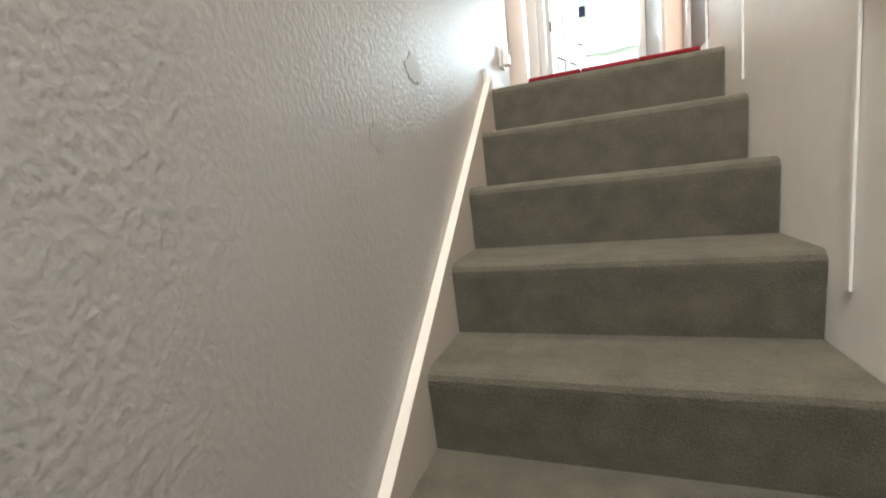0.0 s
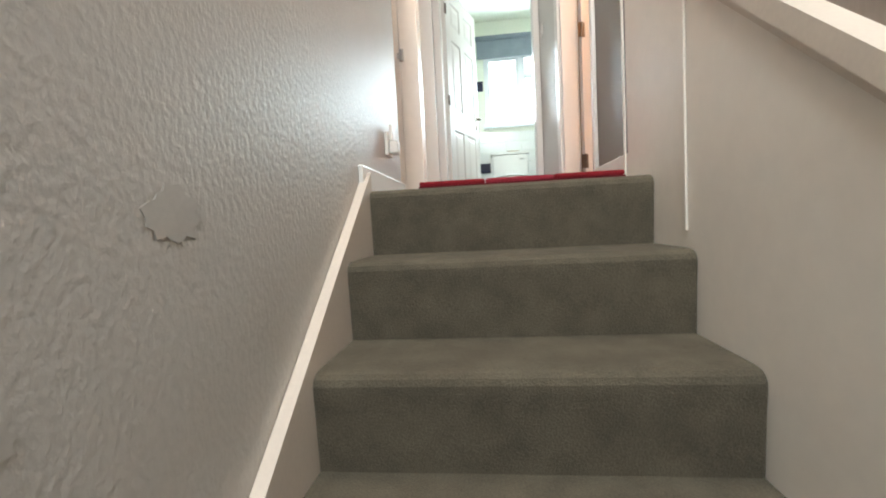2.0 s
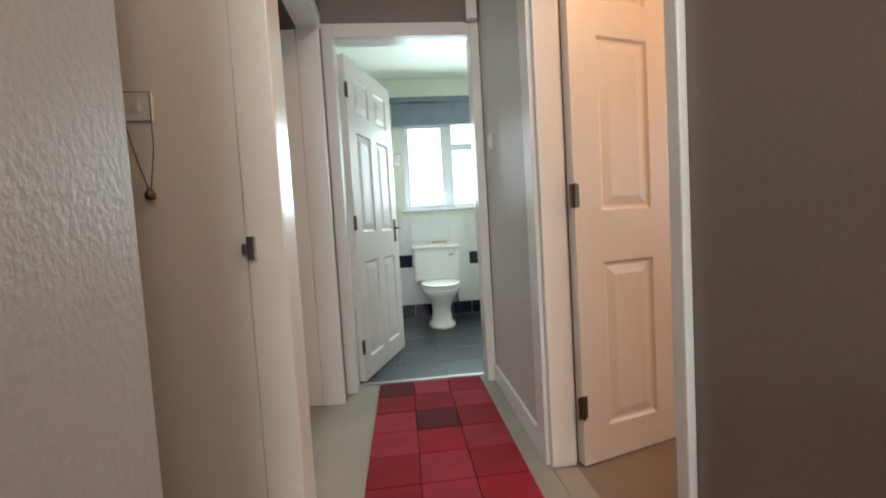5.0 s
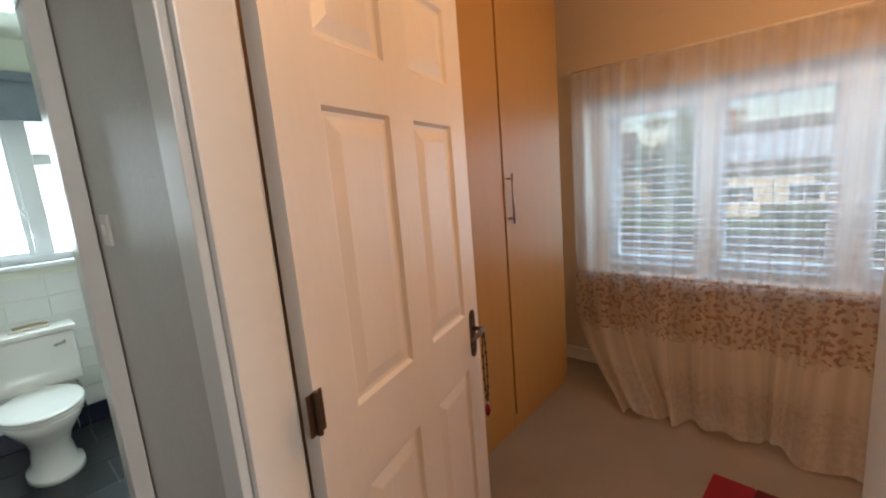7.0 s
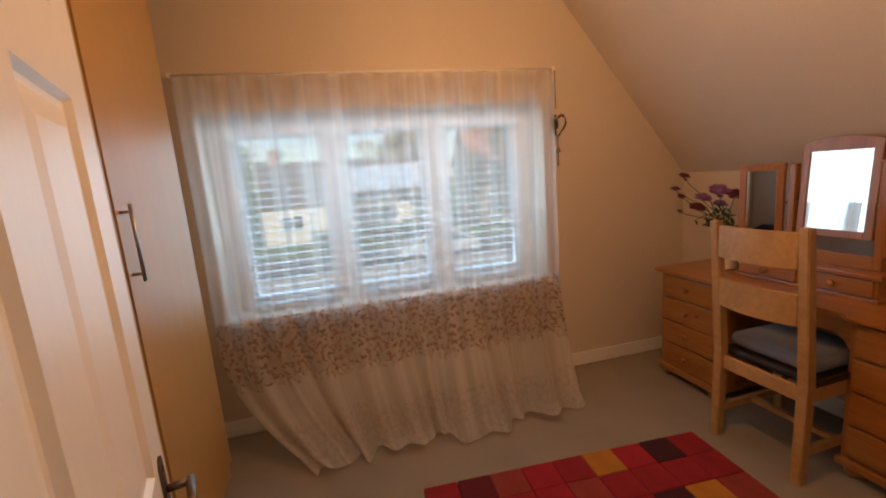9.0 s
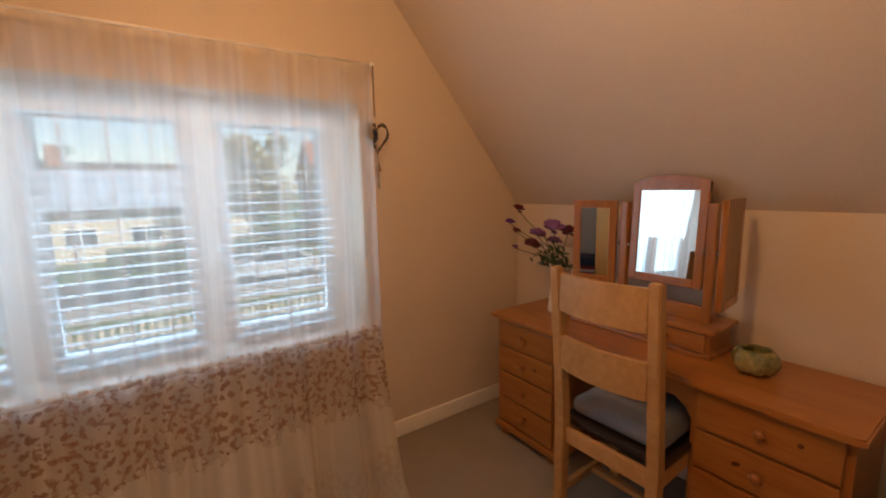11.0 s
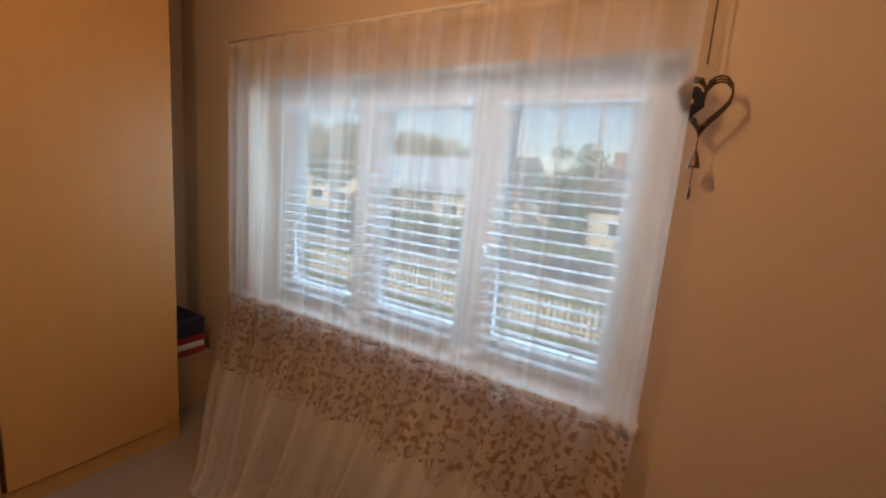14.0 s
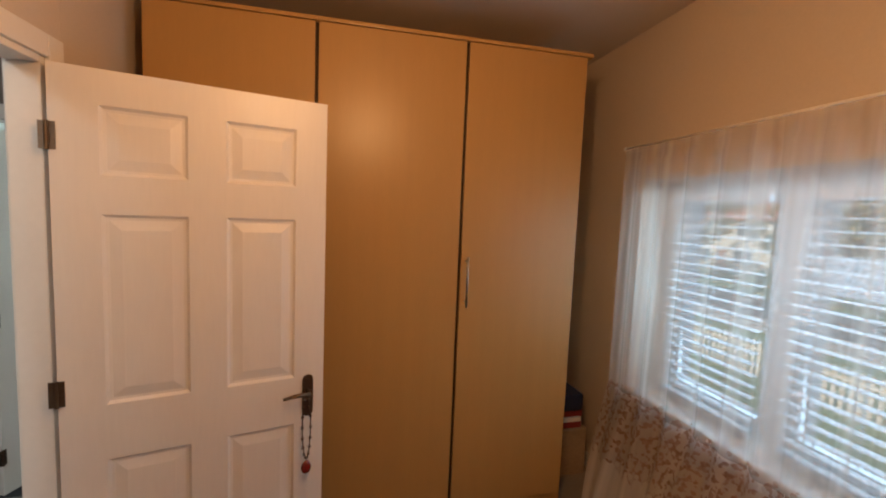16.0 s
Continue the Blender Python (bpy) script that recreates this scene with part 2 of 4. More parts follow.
# ---- building helpers ----
def box(bm, x0, y0, z0, x1, y1, z1, bevel=0.0):
    r = bmesh.ops.create_cube(bm, size=1.0)
    vs = r["verts"]
    for v in vs:
        v.co = Vector((x0 + (v.co.x + 0.5) * (x1 - x0), y0 + (v.co.y + 0.5) * (y1 - y0), z0 + (v.co.z + 0.5) * (z1 - z0)))
    if bevel:
        es = list({e for v in vs for e in v.link_edges})
        bmesh.ops.bevel(bm, geom=es, offset=bevel, segments=2, affect="EDGES", profile=0.6)
    return bm


def boxes(*rows, bevel=0.0):
    bm = bmesh.new()
    for r in rows:
        box(bm, *r, bevel=bevel)
    return bm


def lathe(bm, profile, seg=24, at=(0, 0, 0), sx=1.0, sy=1.0):
    rings = []
    for r, z in profile:
        rings.append([bm.verts.new((at[0] + sx * r * math.cos(2 * math.pi * i / seg), at[1] + sy * r * math.sin(2 * math.pi * i / seg), at[2] + z)) for i in range(seg)])
    for a, b in zip(rings, rings[1:]):
        for i in range(seg):
            bm.faces.new((a[i], a[(i + 1) % seg], b[(i + 1) % seg], b[i]))
    bm.faces.new(rings[0][::-1])
    bm.faces.new(rings[-1])
    return bm


def tube(bm, points, radius, seg=8):
    pts = [Vector(p) for p in points]
    rings = []
    for i, p in enumerate(pts):
        d = (pts[min(i + 1, len(pts) - 1)] - pts[max(i - 1, 0)]).normalized()
        u = d.cross(Vector((0.31, 0.23, 0.92))).normalized()
        w = d.cross(u)
        rad = radius[i] if isinstance(radius, (list, tuple)) else radius
        rings.append([bm.verts.new(p + rad * (math.cos(2 * math.pi * k / seg) * u + math.sin(2 * math.pi * k / seg) * w)) for k in range(seg)])
    for a, b in zip(rings, rings[1:]):
        for k in range(seg):
            bm.faces.new((a[k], a[(k + 1) % seg], b[(k + 1) % seg], b[k]))
    bm.faces.new(rings[0][::-1])
    bm.faces.new(rings[-1])
    return bm


def prism(bm, outline, axis, a, b):
    """Extrude a 2D outline along an axis ('x': (y, z), 'y': (x, z), 'z': (x, y))."""
    def put(p, q):
        return {"x": (q, p[0], p[1]), "y": (p[0], q, p[1]), "z": (p[0], p[1], q)}[axis]
    lo, hi = [bm.verts.new(put(p, a)) for p in outline], [bm.verts.new(put(p, b)) for p in outline]
    n = len(outline)
    bm.faces.new(lo[::-1]), bm.faces.new(hi)
    for i in range(n):
        bm.faces.new((lo[i], lo[(i + 1) % n], hi[(i + 1) % n], hi[i]))
    return bm


def mesh_of(name, bm, mat, smooth=False):
    bmesh.ops.recalc_face_normals(bm, faces=bm.faces)
    me = bpy.data.meshes.new(name)
    bm.to_mesh(me)
    bm.free()
    me.materials.append(mat)
    if smooth:
        for p in me.polygons:
            p.use_smooth = True
    return me


def part(name, bm, mat, parent, label="", smooth=False):
    ob = new(name, mesh_of(name, bm, mat, smooth))
    ob.parent = parent
    return tagged(ob, label)


def thing(name, m, label, category, group="", kind=""):
    ob = new(name)
    ob.empty_display_size = 0.1
    ob.matrix_world = m
    return tagged(ob, label, category, group, kind)


def solid(name, bm, mat, label, category, kind="", group="", smooth=False, m=None):
    ob = new(name, mesh_of(name, bm, mat, smooth))
    if m is not None:
        ob.matrix_world = m
    return tagged(ob, label, category, group, kind)


def setting(name, bm, mat, label, category, smooth=False):
    return solid(name, bm, mat, label, category, "structure", "", smooth)


# ---- staircase and landing ----
RISE, GOING, STEPS = 0.19, 0.232, 11
CEIL = 2.69
X1 = 0.86


def stairs():
    root = thing("staircase", pose(0, 0, 0), "carpeted straight staircase between two painted walls", "staircase", kind="structure")
    for i in range(STEPS):
        top, y = -RISE * i, -GOING * i
        yb = y + GOING + 0.02 if i else 0.03
        prof = [(yb, top - 0.03), (yb, top), (y + 0.020, top), (y + 0.006, top - 0.003), (y - 0.004, top - 0.010), (y - 0.009, top - 0.022),
                (y - 0.009, top - 0.038), (y - 0.006, top - 0.075), (y - 0.001, top - RISE - 0.012), (yb, top - RISE - 0.012)]
        bm = prism(bmesh.new(), prof, "x", 0.0275, 0.8205)
        part("step", bm, STAIR_CARPET, root)
    # sloping string boards on the two sides
    for x0, x1, up, mat in ((0.002, 0.027, 0.056, SLOPE_PAINT),):
        s = RISE / GOING
        line = [(0.02, up), (0.02, -0.3), (-GOING * STEPS, -0.3 - s * GOING * STEPS), (-GOING * STEPS, up - s * GOING * STEPS)]
        part("string_board", prism(bmesh.new(), line, "x", x0, x1), mat, root, "painted sloping stair string board")
    return root


stairs()
YB, ZB = -4.0, -2.28
setting("floor_landing", boxes((-0.98, 0.03, -0.2, X1, 2.5, 0)), LAND_CARPET, "pale beige carpet on the landing floor", "floor")
setting("floor_hall", boxes((-0.1, YB, ZB, X1 + 0.1, -0.4, ZB + 0.1)), STAIR_CARPET, "grey beige carpet at the foot of the stairs", "floor")
setting("wall_stair_west", boxes((-0.1, YB, ZB, 0, 0.60, CEIL)), WOODCHIP, "grey textured stair wall with a satin sheen", "wall")
setting("wall_stair_south", boxes((-0.1, YB - 0.1, ZB, X1 + 0.1, YB, CEIL)), TAUPE, "plain wall closing the foot of the stairs", "wall")
setting("ceiling_landing", boxes((-0.98, YB, CEIL, X1 + 0.09, 2.5, CEIL + 0.1)), SLOPE_PAINT, "off-white painted landing ceiling", "ceiling")
DOOR_Y0, DOOR_Y1, DOOR_H = 0.712, 1.50, 2.065
setting("wall_stair_east", boxes((X1, YB, ZB, 0.95, DOOR_Y0, CEIL), (X1, DOOR_Y0, DOOR_H, 0.95, DOOR_Y1, CEIL)), TAUPE, "taupe textured wallpaper wall along stairs and landing", "wall")
setting("wall_landing_east", boxes((X1, DOOR_Y1, -0.2, 0.95, 2.42, CEIL)), WOODCHIP, "pale grey textured landing wall with a satin sheen", "wall")
setting("wall_recess_west", boxes((-1.08, 0.5, -0.2, -0.98, 1.31, CEIL)), TAUPE, "taupe wall at the end of the recess", "wall")
setting("wall_recess_south", boxes((-0.98, 0.5, -0.2, -0.1, 0.60, CEIL)), TAUPE, "taupe wall beside the stair head", "wall")
# cupboard front facing the stairs, with a flush door
cup = thing("cupboard", pose(-0.49, 1.31, 0), "cream painted built-in cupboard with a flush door", "cupboard", kind="structure")
part("carcass", boxes((-0.49, 0.012, 0, 0.49, 0.10, CEIL)), CREAM_GLOSS, cup)
part("door", boxes((-0.46, -0.004, 0.02, 0.377, 0.011, 2.1), bevel=0.003), CREAM_GLOSS, cup, "flush cream gloss cupboard door")
part("frame", boxes((0.379, -0.008, 0, 0.49, 0.011, CEIL), bevel=0.004), CREAM_GLOSS, cup, "cream gloss door frame")
catch = boxes((0.382, -0.022, 0.865, 0.406, -0.005, 0.935), (0.366, -0.018, 0.885, 0.381, -0.0045, 0.915), bevel=0.003)
part("latch", catch, METAL, cup, "small tarnished magnetic latch")
# light switch with a cord and a weight
sw = thing("light_switch", pose(-0.38, 1.308, 1.325), "white light switch plate with a dangling pull cord", "light switch")
part("plate", boxes((-0.04, -0.010, -0.04, 0.04, 0, 0.04), bevel=0.003), PLASTIC, sw)
part("rocker", boxes((-0.008, -0.016, -0.014, 0.008, -0.009, 0.014), bevel=0.002), PLASTIC, sw)
cordm = bmesh.new()
tube(cordm, [(-0.037, -0.012, 0.042), (0.039, -0.013, 0.042), (0.037, -0.014, -0.12), (0.020, -0.016, -0.245)], 0.0016, 6)
tube(cordm, [(-0.039, -0.012, 0.042), (-0.036, -0.013, -0.04), (-0.008, -0.015, -0.16), (0.017, -0.016, -0.245)], 0.0016, 6)
part("cord", cordm, WICKER, sw, "thin dark cord loop")
part("weight", lathe(bmesh.new(), [(0.004, -0.27), (0.013, -0.264), (0.015, -0.25), (0.006, -0.236), (0.002, -0.232)], 12, (0.018, -0.018, 0)), BRONZE, sw, smooth=True)

# west doorway into another room
LW0, LW1, LWH = 1.42, 2.28, 2.02
setting("wall_landing_west", boxes((-0.1, LW1, -0.2, -0.02, 2.42, CEIL), (-0.1, LW0, LWH, -0.02, LW1, CEIL)), TAUPE, "taupe wall over the west doorway", "wall")
setting("trim_west_door", boxes((-0.125, 1.409, 0, -0.0, 1.445, LWH), (-0.125, LW1 - 0.02, 0, -0.012, LW1 + 0.015, LWH), (-0.125, 1.409, LWH - 0.02, 0.0, LW1 + 0.015, LWH + 0.05), bevel=0.004), WHITE_GLOSS, "white gloss door lining and architrave", "trim")
setting("floor_west_room", boxes((-2.6, 1.0, -0.2, -0.1, 3.6, -0.002)), LAND_CARPET, "pale beige carpet in the next room", "floor")
setting("wall_west_room", boxes((-2.7, 1.0, 0, -2.6, 3.6, CEIL), (-2.6, 3.5, 0, -0.36, 3.6, CEIL), (-2.6, 0.95, 0, -0.99, 1.05, CEIL)), BED_WALL, "pale plain walls of the next room", "wall")
setting("ceiling_west_room", boxes((-2.7, 0.95, CEIL, -0.1, 3.6, CEIL + 0.1)), SLOPE_PAINT, "plain ceiling of the next room", "ceiling")


def panel_door(name, width, height, m, label, handle_z, flip=1, tags=True):
    """Six-panel moulded door in local coordinates: hinge at x=0, leaf along +x, faces at y=-0.018 and 0.018."""
    root = thing(name, m, label, "door", kind="structure")
    W, H = width, height
    c = (0.146 * W, 0.436 * W, 0.576 * W, 0.863 * W)
    rows = ((0.068 * H, 0.373 * H), (0.467 * H, 0.7775 * H), (0.8386 * H, 0.9457 * H))
    T = 0.019
    bm = bmesh.new()
    for x0, x1 in ((0, c[0]), (c[1], c[2]), (c[3], W)):
        box(bm, x0, -T, 0.008, x1, T, H)
    zs = [0.008] + [z for r in rows for z in r] + [H]
    for x0, x1 in ((c[0], c[1]), (c[2], c[3])):
        for i in range(0, len(zs), 2):
            box(bm, x0, -T, zs[i], x1, T, zs[i + 1])
    part("leaf", bm, WHITE_DOOR, root)
    for x0, x1 in ((c[0], c[1]), (c[2], c[3])):
        for z0, z1 in rows:
            pm = bmesh.new()
            for s in (-1, 1):
                rings = []
                for inset, y in ((0.0, T), (0.009, T - 0.010), (0.018, T - 0.011), (0.052, T - 0.003)):
                    rings.append([pm.verts.new((x, s * y, z)) for x, z in ((x0 + inset, z0 + inset), (x1 - inset, z0 + inset), (x1 - inset, z1 - inset), (x0 + inset, z1 - inset))])
                for a, b in zip(rings, rings[1:]):
                    for k in range(4):
                        pm.faces.new((a[k], a[(k + 1) % 4], b[(k + 1) % 4], b[k]))
                pm.faces.new(rings[-1])
            part("panel", pm, WHITE_DOOR, root)
    for z in (0.113 * H, 0.495 * H, 0.893 * H):
        hb = boxes((-0.022, -T - 0.004 * flip, z - 0.042, 0.018, -T - 0.001 * flip, z + 0.042))
        tube(hb, [(-0.002, -(T + 0.007), z - 0.044), (-0.002, -(T + 0.007), z + 0.044)], 0.006, 8)
        part("hinge", hb, BRONZE, root, "tarnished butt hinge")
    hx = W - 0.062
    for s in (-1, 1):
        ends = [(hx + 0.021 * math.cos(a), handle_z + side * 0.066 + 0.021 * math.sin(a)) for side, a0 in ((1, 0), (-1, math.pi)) for a in [a0 + math.pi * k / 8 for k in range(9)]]
        pm = prism(bmesh.new(), ends, "y", s * T - 0.0045, s * T + 0.0045)
        for z in (-0.064, 0.064):
            tube(pm, [(hx, s * T, handle_z + z), (hx, s * (T + 0.0065), handle_z + z)], 0.005, 8)
        pl = part("handle_plate", pm, BRONZE, root, "metal lever handle back plate")
        hm = bmesh.new()
        tube(hm, [(hx, s * T, handle_z + 0.02), (hx, s * (T + 0.045), handle_z + 0.02)], 0.008, 10)
        tube(hm, [(hx + 0.006, s * (T + 0.043), handle_z + 0.02), (hx - 0.05, s * (T + 0.047), handle_z + 0.022), (hx - 0.10, s * (T + 0.043), handle_z + 0.014)], [0.009, 0.008, 0.006], 10)
        part("lever", hm, BRONZE, pl, smooth=True)
    return root


bed_door = panel_door("door_1", 0.835, 2.045, pose(0.973, 1.475, 0, 0, 0, 15.5), "open white six-panel bedroom door", 0.875)
panel_door("door_2", 0.745, 1.98, pose(0.058, 2.56, 0, 0, 0, 71), "open white six-panel bathroom door", 0.92)
panel_door("door_3", 0.80, 1.98, pose(-0.125, 2.27, 0, 0, 0, 173), "open white panelled door of the next room", 0.92)
# bead string hanging from the bedroom door lever
beads = thing("bead_string", bed_door.matrix_world @ pose(0.762, -0.064, 0.89), "dark bead loop with a red drop hung on the door lever", "beads")
loop = [(0.016 * math.sin(a * math.pi), 0, -0.13 * (1 - math.cos(a * math.pi))) for a in [k / 7 for k in range(-7, 8)]]
part("cord", tube(bmesh.new(), loop, 0.0025, 6), WICKER, beads)
for k in range(18):
    a = -1 + 2 * (k + 0.5) / 18
    p = (0.016 * math.sin(a * math.pi), 0, -0.13 * (1 - math.cos(a * math.pi)))
    part("bead", lathe(bmesh.new(), [(0.001, -0.0055), (0.0055, -0.003), (0.0055, 0.003), (0.001, 0.0055)], 8, p), WICKER, beads, smooth=True)
part("drop", lathe(bmesh.new(), [(0.002, -0.325), (0.015, -0.318), (0.021, -0.298), (0.014, -0.278), (0.003, -0.268)], 16, (0, 0, 0), 1, 0.55), BEAD, beads, "polished red oval drop", smooth=True)

# bedroom doorway lining and architraves
setting("trim_bedroom_door", boxes((X1 - 0.018, DOOR_Y1, 0, X1 - 0.001, DOOR_Y1 + 0.10, DOOR_H + 0.075), (X1 - 0.018, DOOR_Y0 - 0.024, 0, X1 - 0.001, DOOR_Y0 + 0.012, DOOR_H + 0.075), (X1 - 0.018, DOOR_Y0 + 0.013, DOOR_H, X1 - 0.001, DOOR_Y1 - 0.001, DOOR_H + 0.075),
                                   (X1, DOOR_Y1 - 0.022, 0, 0.953, DOOR_Y1 + 0.001, DOOR_H), (X1, DOOR_Y0 - 0.001, 0, 0.953, DOOR_Y0 + 0.022, DOOR_H), (X1, DOOR_Y0 + 0.023, DOOR_H - 0.022, 0.953, DOOR_Y1 - 0.023, DOOR_H + 0.002),
                                   (0.951, DOOR_Y1, 0, 0.966, DOOR_Y1 + 0.07, DOOR_H + 0.07), (0.951, DOOR_Y0 - 0.06, 0, 0.966, DOOR_Y0 + 0.01, DOOR_H + 0.07), (0.951, DOOR_Y0 + 0.011, DOOR_H, 0.966, DOOR_Y1 - 0.001, DOOR_H + 0.07), bevel=0.004), WHITE_GLOSS, "white gloss door lining and architrave of the bedroom", "trim")
setting("threshold_bedroom", boxes((X1, DOOR_Y0 + 0.03, -0.2, 0.95, DOOR_Y1 - 0.03, 0.003)), LAND_CARPET, "carpet across the bedroom doorway", "floor")
# skirting
setting("baseboard_landing", boxes((X1 - 0.016, DOOR_Y1 + 0.102, 0, X1 - 0.001, 2.40, 0.10), (X1 - 0.016, 0.225, 0, X1 - 0.001, DOOR_Y0 - 0.026, 0.10), (0.001, -0.02, 0, 0.016, 0.60, 0.075), bevel=0.004), WHITE_GLOSS, "white gloss skirting board on the landing", "skirting")
# boarded panelling beside the stairs with a sloping cap
pan = thing("stair_panelling", pose(0, 0, 0), "cream painted boarded panelling with battens beside the stairs", "panelling", kind="structure")


def cap_z(y):
    return 0.595 + 0.84 * y


low = -2.6
part("board", prism(bmesh.new(), [(0.20, -0.25), (0.20, cap_z(0.2)), (low, cap_z(low)), (low, -2.2), (-2.3, -2.2)], "x", 0.822, X1 - 0.001), CREAM_GLOSS, pan)
part("cap", prism(bmesh.new(), [(0.232, cap_z(0.232) - 0.005), (0.232, cap_z(0.232) + 0.038), (low, cap_z(low) + 0.038), (low, cap_z(low) - 0.005)], "x", 0.810, X1 + 0.0), SLOPE_PAINT, pan, "cream painted sloping cap rail")
part("bead", prism(bmesh.new(), [(0.232, cap_z(0.232) - 0.020), (0.232, cap_z(0.232) - 0.006), (low, cap_z(low) - 0.006), (low, cap_z(low) - 0.020)], "x", 0.814, 0.8215), SLOPE_PAINT, pan, "thin moulding under the cap")
for y in (0.215, -0.195, -0.785, -1.38, -1.98):
    z0 = 0.0 if y > 0 else -RISE / GOING * -y + 0.01
    part("batten", boxes((0.815, y - 0.007, z0, 0.821, y + 0.007, cap_z(y - 0.012) - 0.022), bevel=0.002), CREAM_GLOSS, pan)

# rough chipped repair patches on the stair wall
for seed, py, pz, size in ((6, -0.97, -0.255, 0.7), (9, -0.75, -0.08, 0.9)):
    prnd = random.Random(seed)
    rim = [size * prnd.uniform(0.030, 0.048) for _ in range(26)]
    edge = [(q * math.cos(2 * math.pi * k / 26), 1.2 * q * math.sin(2 * math.pi * k / 26)) for k, q in enumerate(rim)]
    lump = prism(bmesh.new(), edge, "z", 0.0, 0.0006)
    solid("wall_patch", lump, PATCH, "rough chipped repair patch on the textured wall", "wall patch", m=pose(0.0005, py, pz, 0, 90, 0))
# landing lamp
pl2 = thing("landing_lamp", pose(0.42, -0.15, CEIL), "small ceiling rose with a bulb over the landing", "ceiling lamp")
part("rose", lathe(bmesh.new(), [(0.05, -0.02), (0.055, -0.012), (0.055, -0.001)], 20), PLASTIC, pl2, smooth=True)
part("flex", tube(bmesh.new(), [(0, 0, -0.02), (0, 0, -0.16)], 0.004, 6), PLASTIC, pl2)
part("holder", lathe(bmesh.new(), [(0.016, -0.22), (0.02, -0.21), (0.02, -0.17), (0.008, -0.16)], 12), PLASTIC, pl2)

# socket, alarm sensor, switch
sock = thing("wall_socket", pose(0.001, 0.37, 0.20), "white plastic wall socket with a plug in it", "socket")
part("plate", boxes((0, -0.043, -0.043, 0.012, 0.043, 0.043), bevel=0.003), PLASTIC, sock)
part("plug", boxes((0.013, -0.025, -0.035, 0.045, 0.025, 0.012), bevel=0.006), PLASTIC, sock)
part("adapter", boxes((0.013, -0.022, 0.013, 0.028, 0.022, 0.075), bevel=0.005), PLASTIC, sock)
sens = thing("alarm_sensor", pose(0.815, 2.395, 2.13), "small white alarm sensor over the bathroom door", "sensor")
part("case", boxes((-0.03, -0.045, -0.06, 0.03, 0, 0.06), bevel=0.008), PLASTIC, sens)
part("lens", boxes((-0.018, -0.05, -0.045, 0.018, -0.044, -0.005), bevel=0.003), CERAMIC, sens)
sw2 = thing("wall_switch", pose(X1 - 0.001, 2.24, 1.365), "white bathroom light switch on the landing wall", "light switch")
part("plate", boxes((-0.009, -0.043, -0.043, 0, 0.043, 0.043), bevel=0.002), PLASTIC, sw2)
part("rocker", boxes((-0.015, -0.01, -0.016, -0.008, 0.01, 0.016), bevel=0.002), PLASTIC, sw2)


def patch_rug(name, nx, ny, cell, m, label, seed, gold):
    rnd = random.Random(seed)
    root = thing(name, m, label, "rug")
    w, l = nx * cell, ny * cell
    part("backing", boxes((-w / 2, -l / 2, 0, w / 2, l / 2, 0.006)), REDS[2], root)
    shared = {}
    for i in range(nx):
        for j in range(ny):
            k = rnd.choices(range(7), (6, 4, 4 if gold else 3, 4, 3.5 if gold else 0.4, 0, 2 if gold else 0))[0]
            if gold:
                k = 5 if (i, j) in gold else (k if k != 5 else 1)
            if k not in shared:
                shared[k] = mesh_of("patch", boxes((-cell / 2 + 0.001, -cell / 2 + 0.001, 0.006, cell / 2 - 0.001, cell / 2 - 0.001, 0.021), bevel=0.006), REDS[k])
            ob = new("patch", shared[k])
            ob.parent = root
            ob.location = (-w / 2 + (i + 0.5) * cell, -l / 2 + (j + 0.5) * cell, rnd.uniform(-0.001, 0.001))
    return root


patch_rug("hall_runner", 3, 12, 0.20, pose(0.465, 1.245, 0.001), "red patchwork runner rug on the landing carpet", 4, ())

# ---- bathroom ----
BY = 4.36
setting("wall_bath_south", boxes((-0.36, 2.42, -0.2, 0.02, 2.52, CEIL), (0.83, 2.42, -0.2, 1.7, 2.52, CEIL), (0.02, 2.42, 2.03, 0.83, 2.52, CEIL)), TAUPE, "taupe wall with the bathroom doorway", "wall")
setting("trim_bath_door", boxes((-0.02, 2.395, 0, 0.042, 2.418, 2.075), (0.805, 2.395, 0, 0.855, 2.418, 2.075), (0.043, 2.395, 2.003, 0.804, 2.418, 2.075),
                                (0.019, 2.419, 0, 0.042, 2.53, 2.03), (0.805, 2.419, 0, 0.831, 2.53, 2.03), (0.043, 2.419, 2.003, 0.804, 2.53, 2.031), bevel=0.004), WHITE_GLOSS, "white gloss bathroom door lining and architrave", "trim")
setting("trim_threshold", boxes((0.043, 2.50, -0.05, 0.804, 2.535, 0.008), bevel=0.003), METAL, "metal threshold strip under the bathroom door", "trim")
setting("ceiling_bathroom", boxes((-0.46, 2.52, 2.45, 1.7, 4.6, 2.55)), BATH_PAINT, "pale painted bathroom ceiling", "ceiling")
setting("wall_bath_west", boxes((-0.46, 2.52, 0, -0.36, 4.6, 2.45)), BATH_TILE, "white tiled bathroom wall", "wall")
setting("wall_bath_east", boxes((1.6, 2.52, 0, 1.7, 4.6, 2.45)), BATH_TILE, "white tiled bathroom wall", "wall")
WX0, WX1, WZ0, WZ1 = 0.40, 1.36, 1.12, 2.03
nb = setting("wall_bath_north", boxes((-0.36, BY, 0, WX0, BY + 0.2, 2.45), (WX1, BY, 0, 1.6, BY + 0.2, 2.45), (WX0, BY, 0, WX1, BY + 0.2, WZ0), (WX0, BY, WZ1, WX1, BY + 0.2, 2.45)), BATH_PAINT, "white tiled bathroom wall under a pale painted top", "wall")
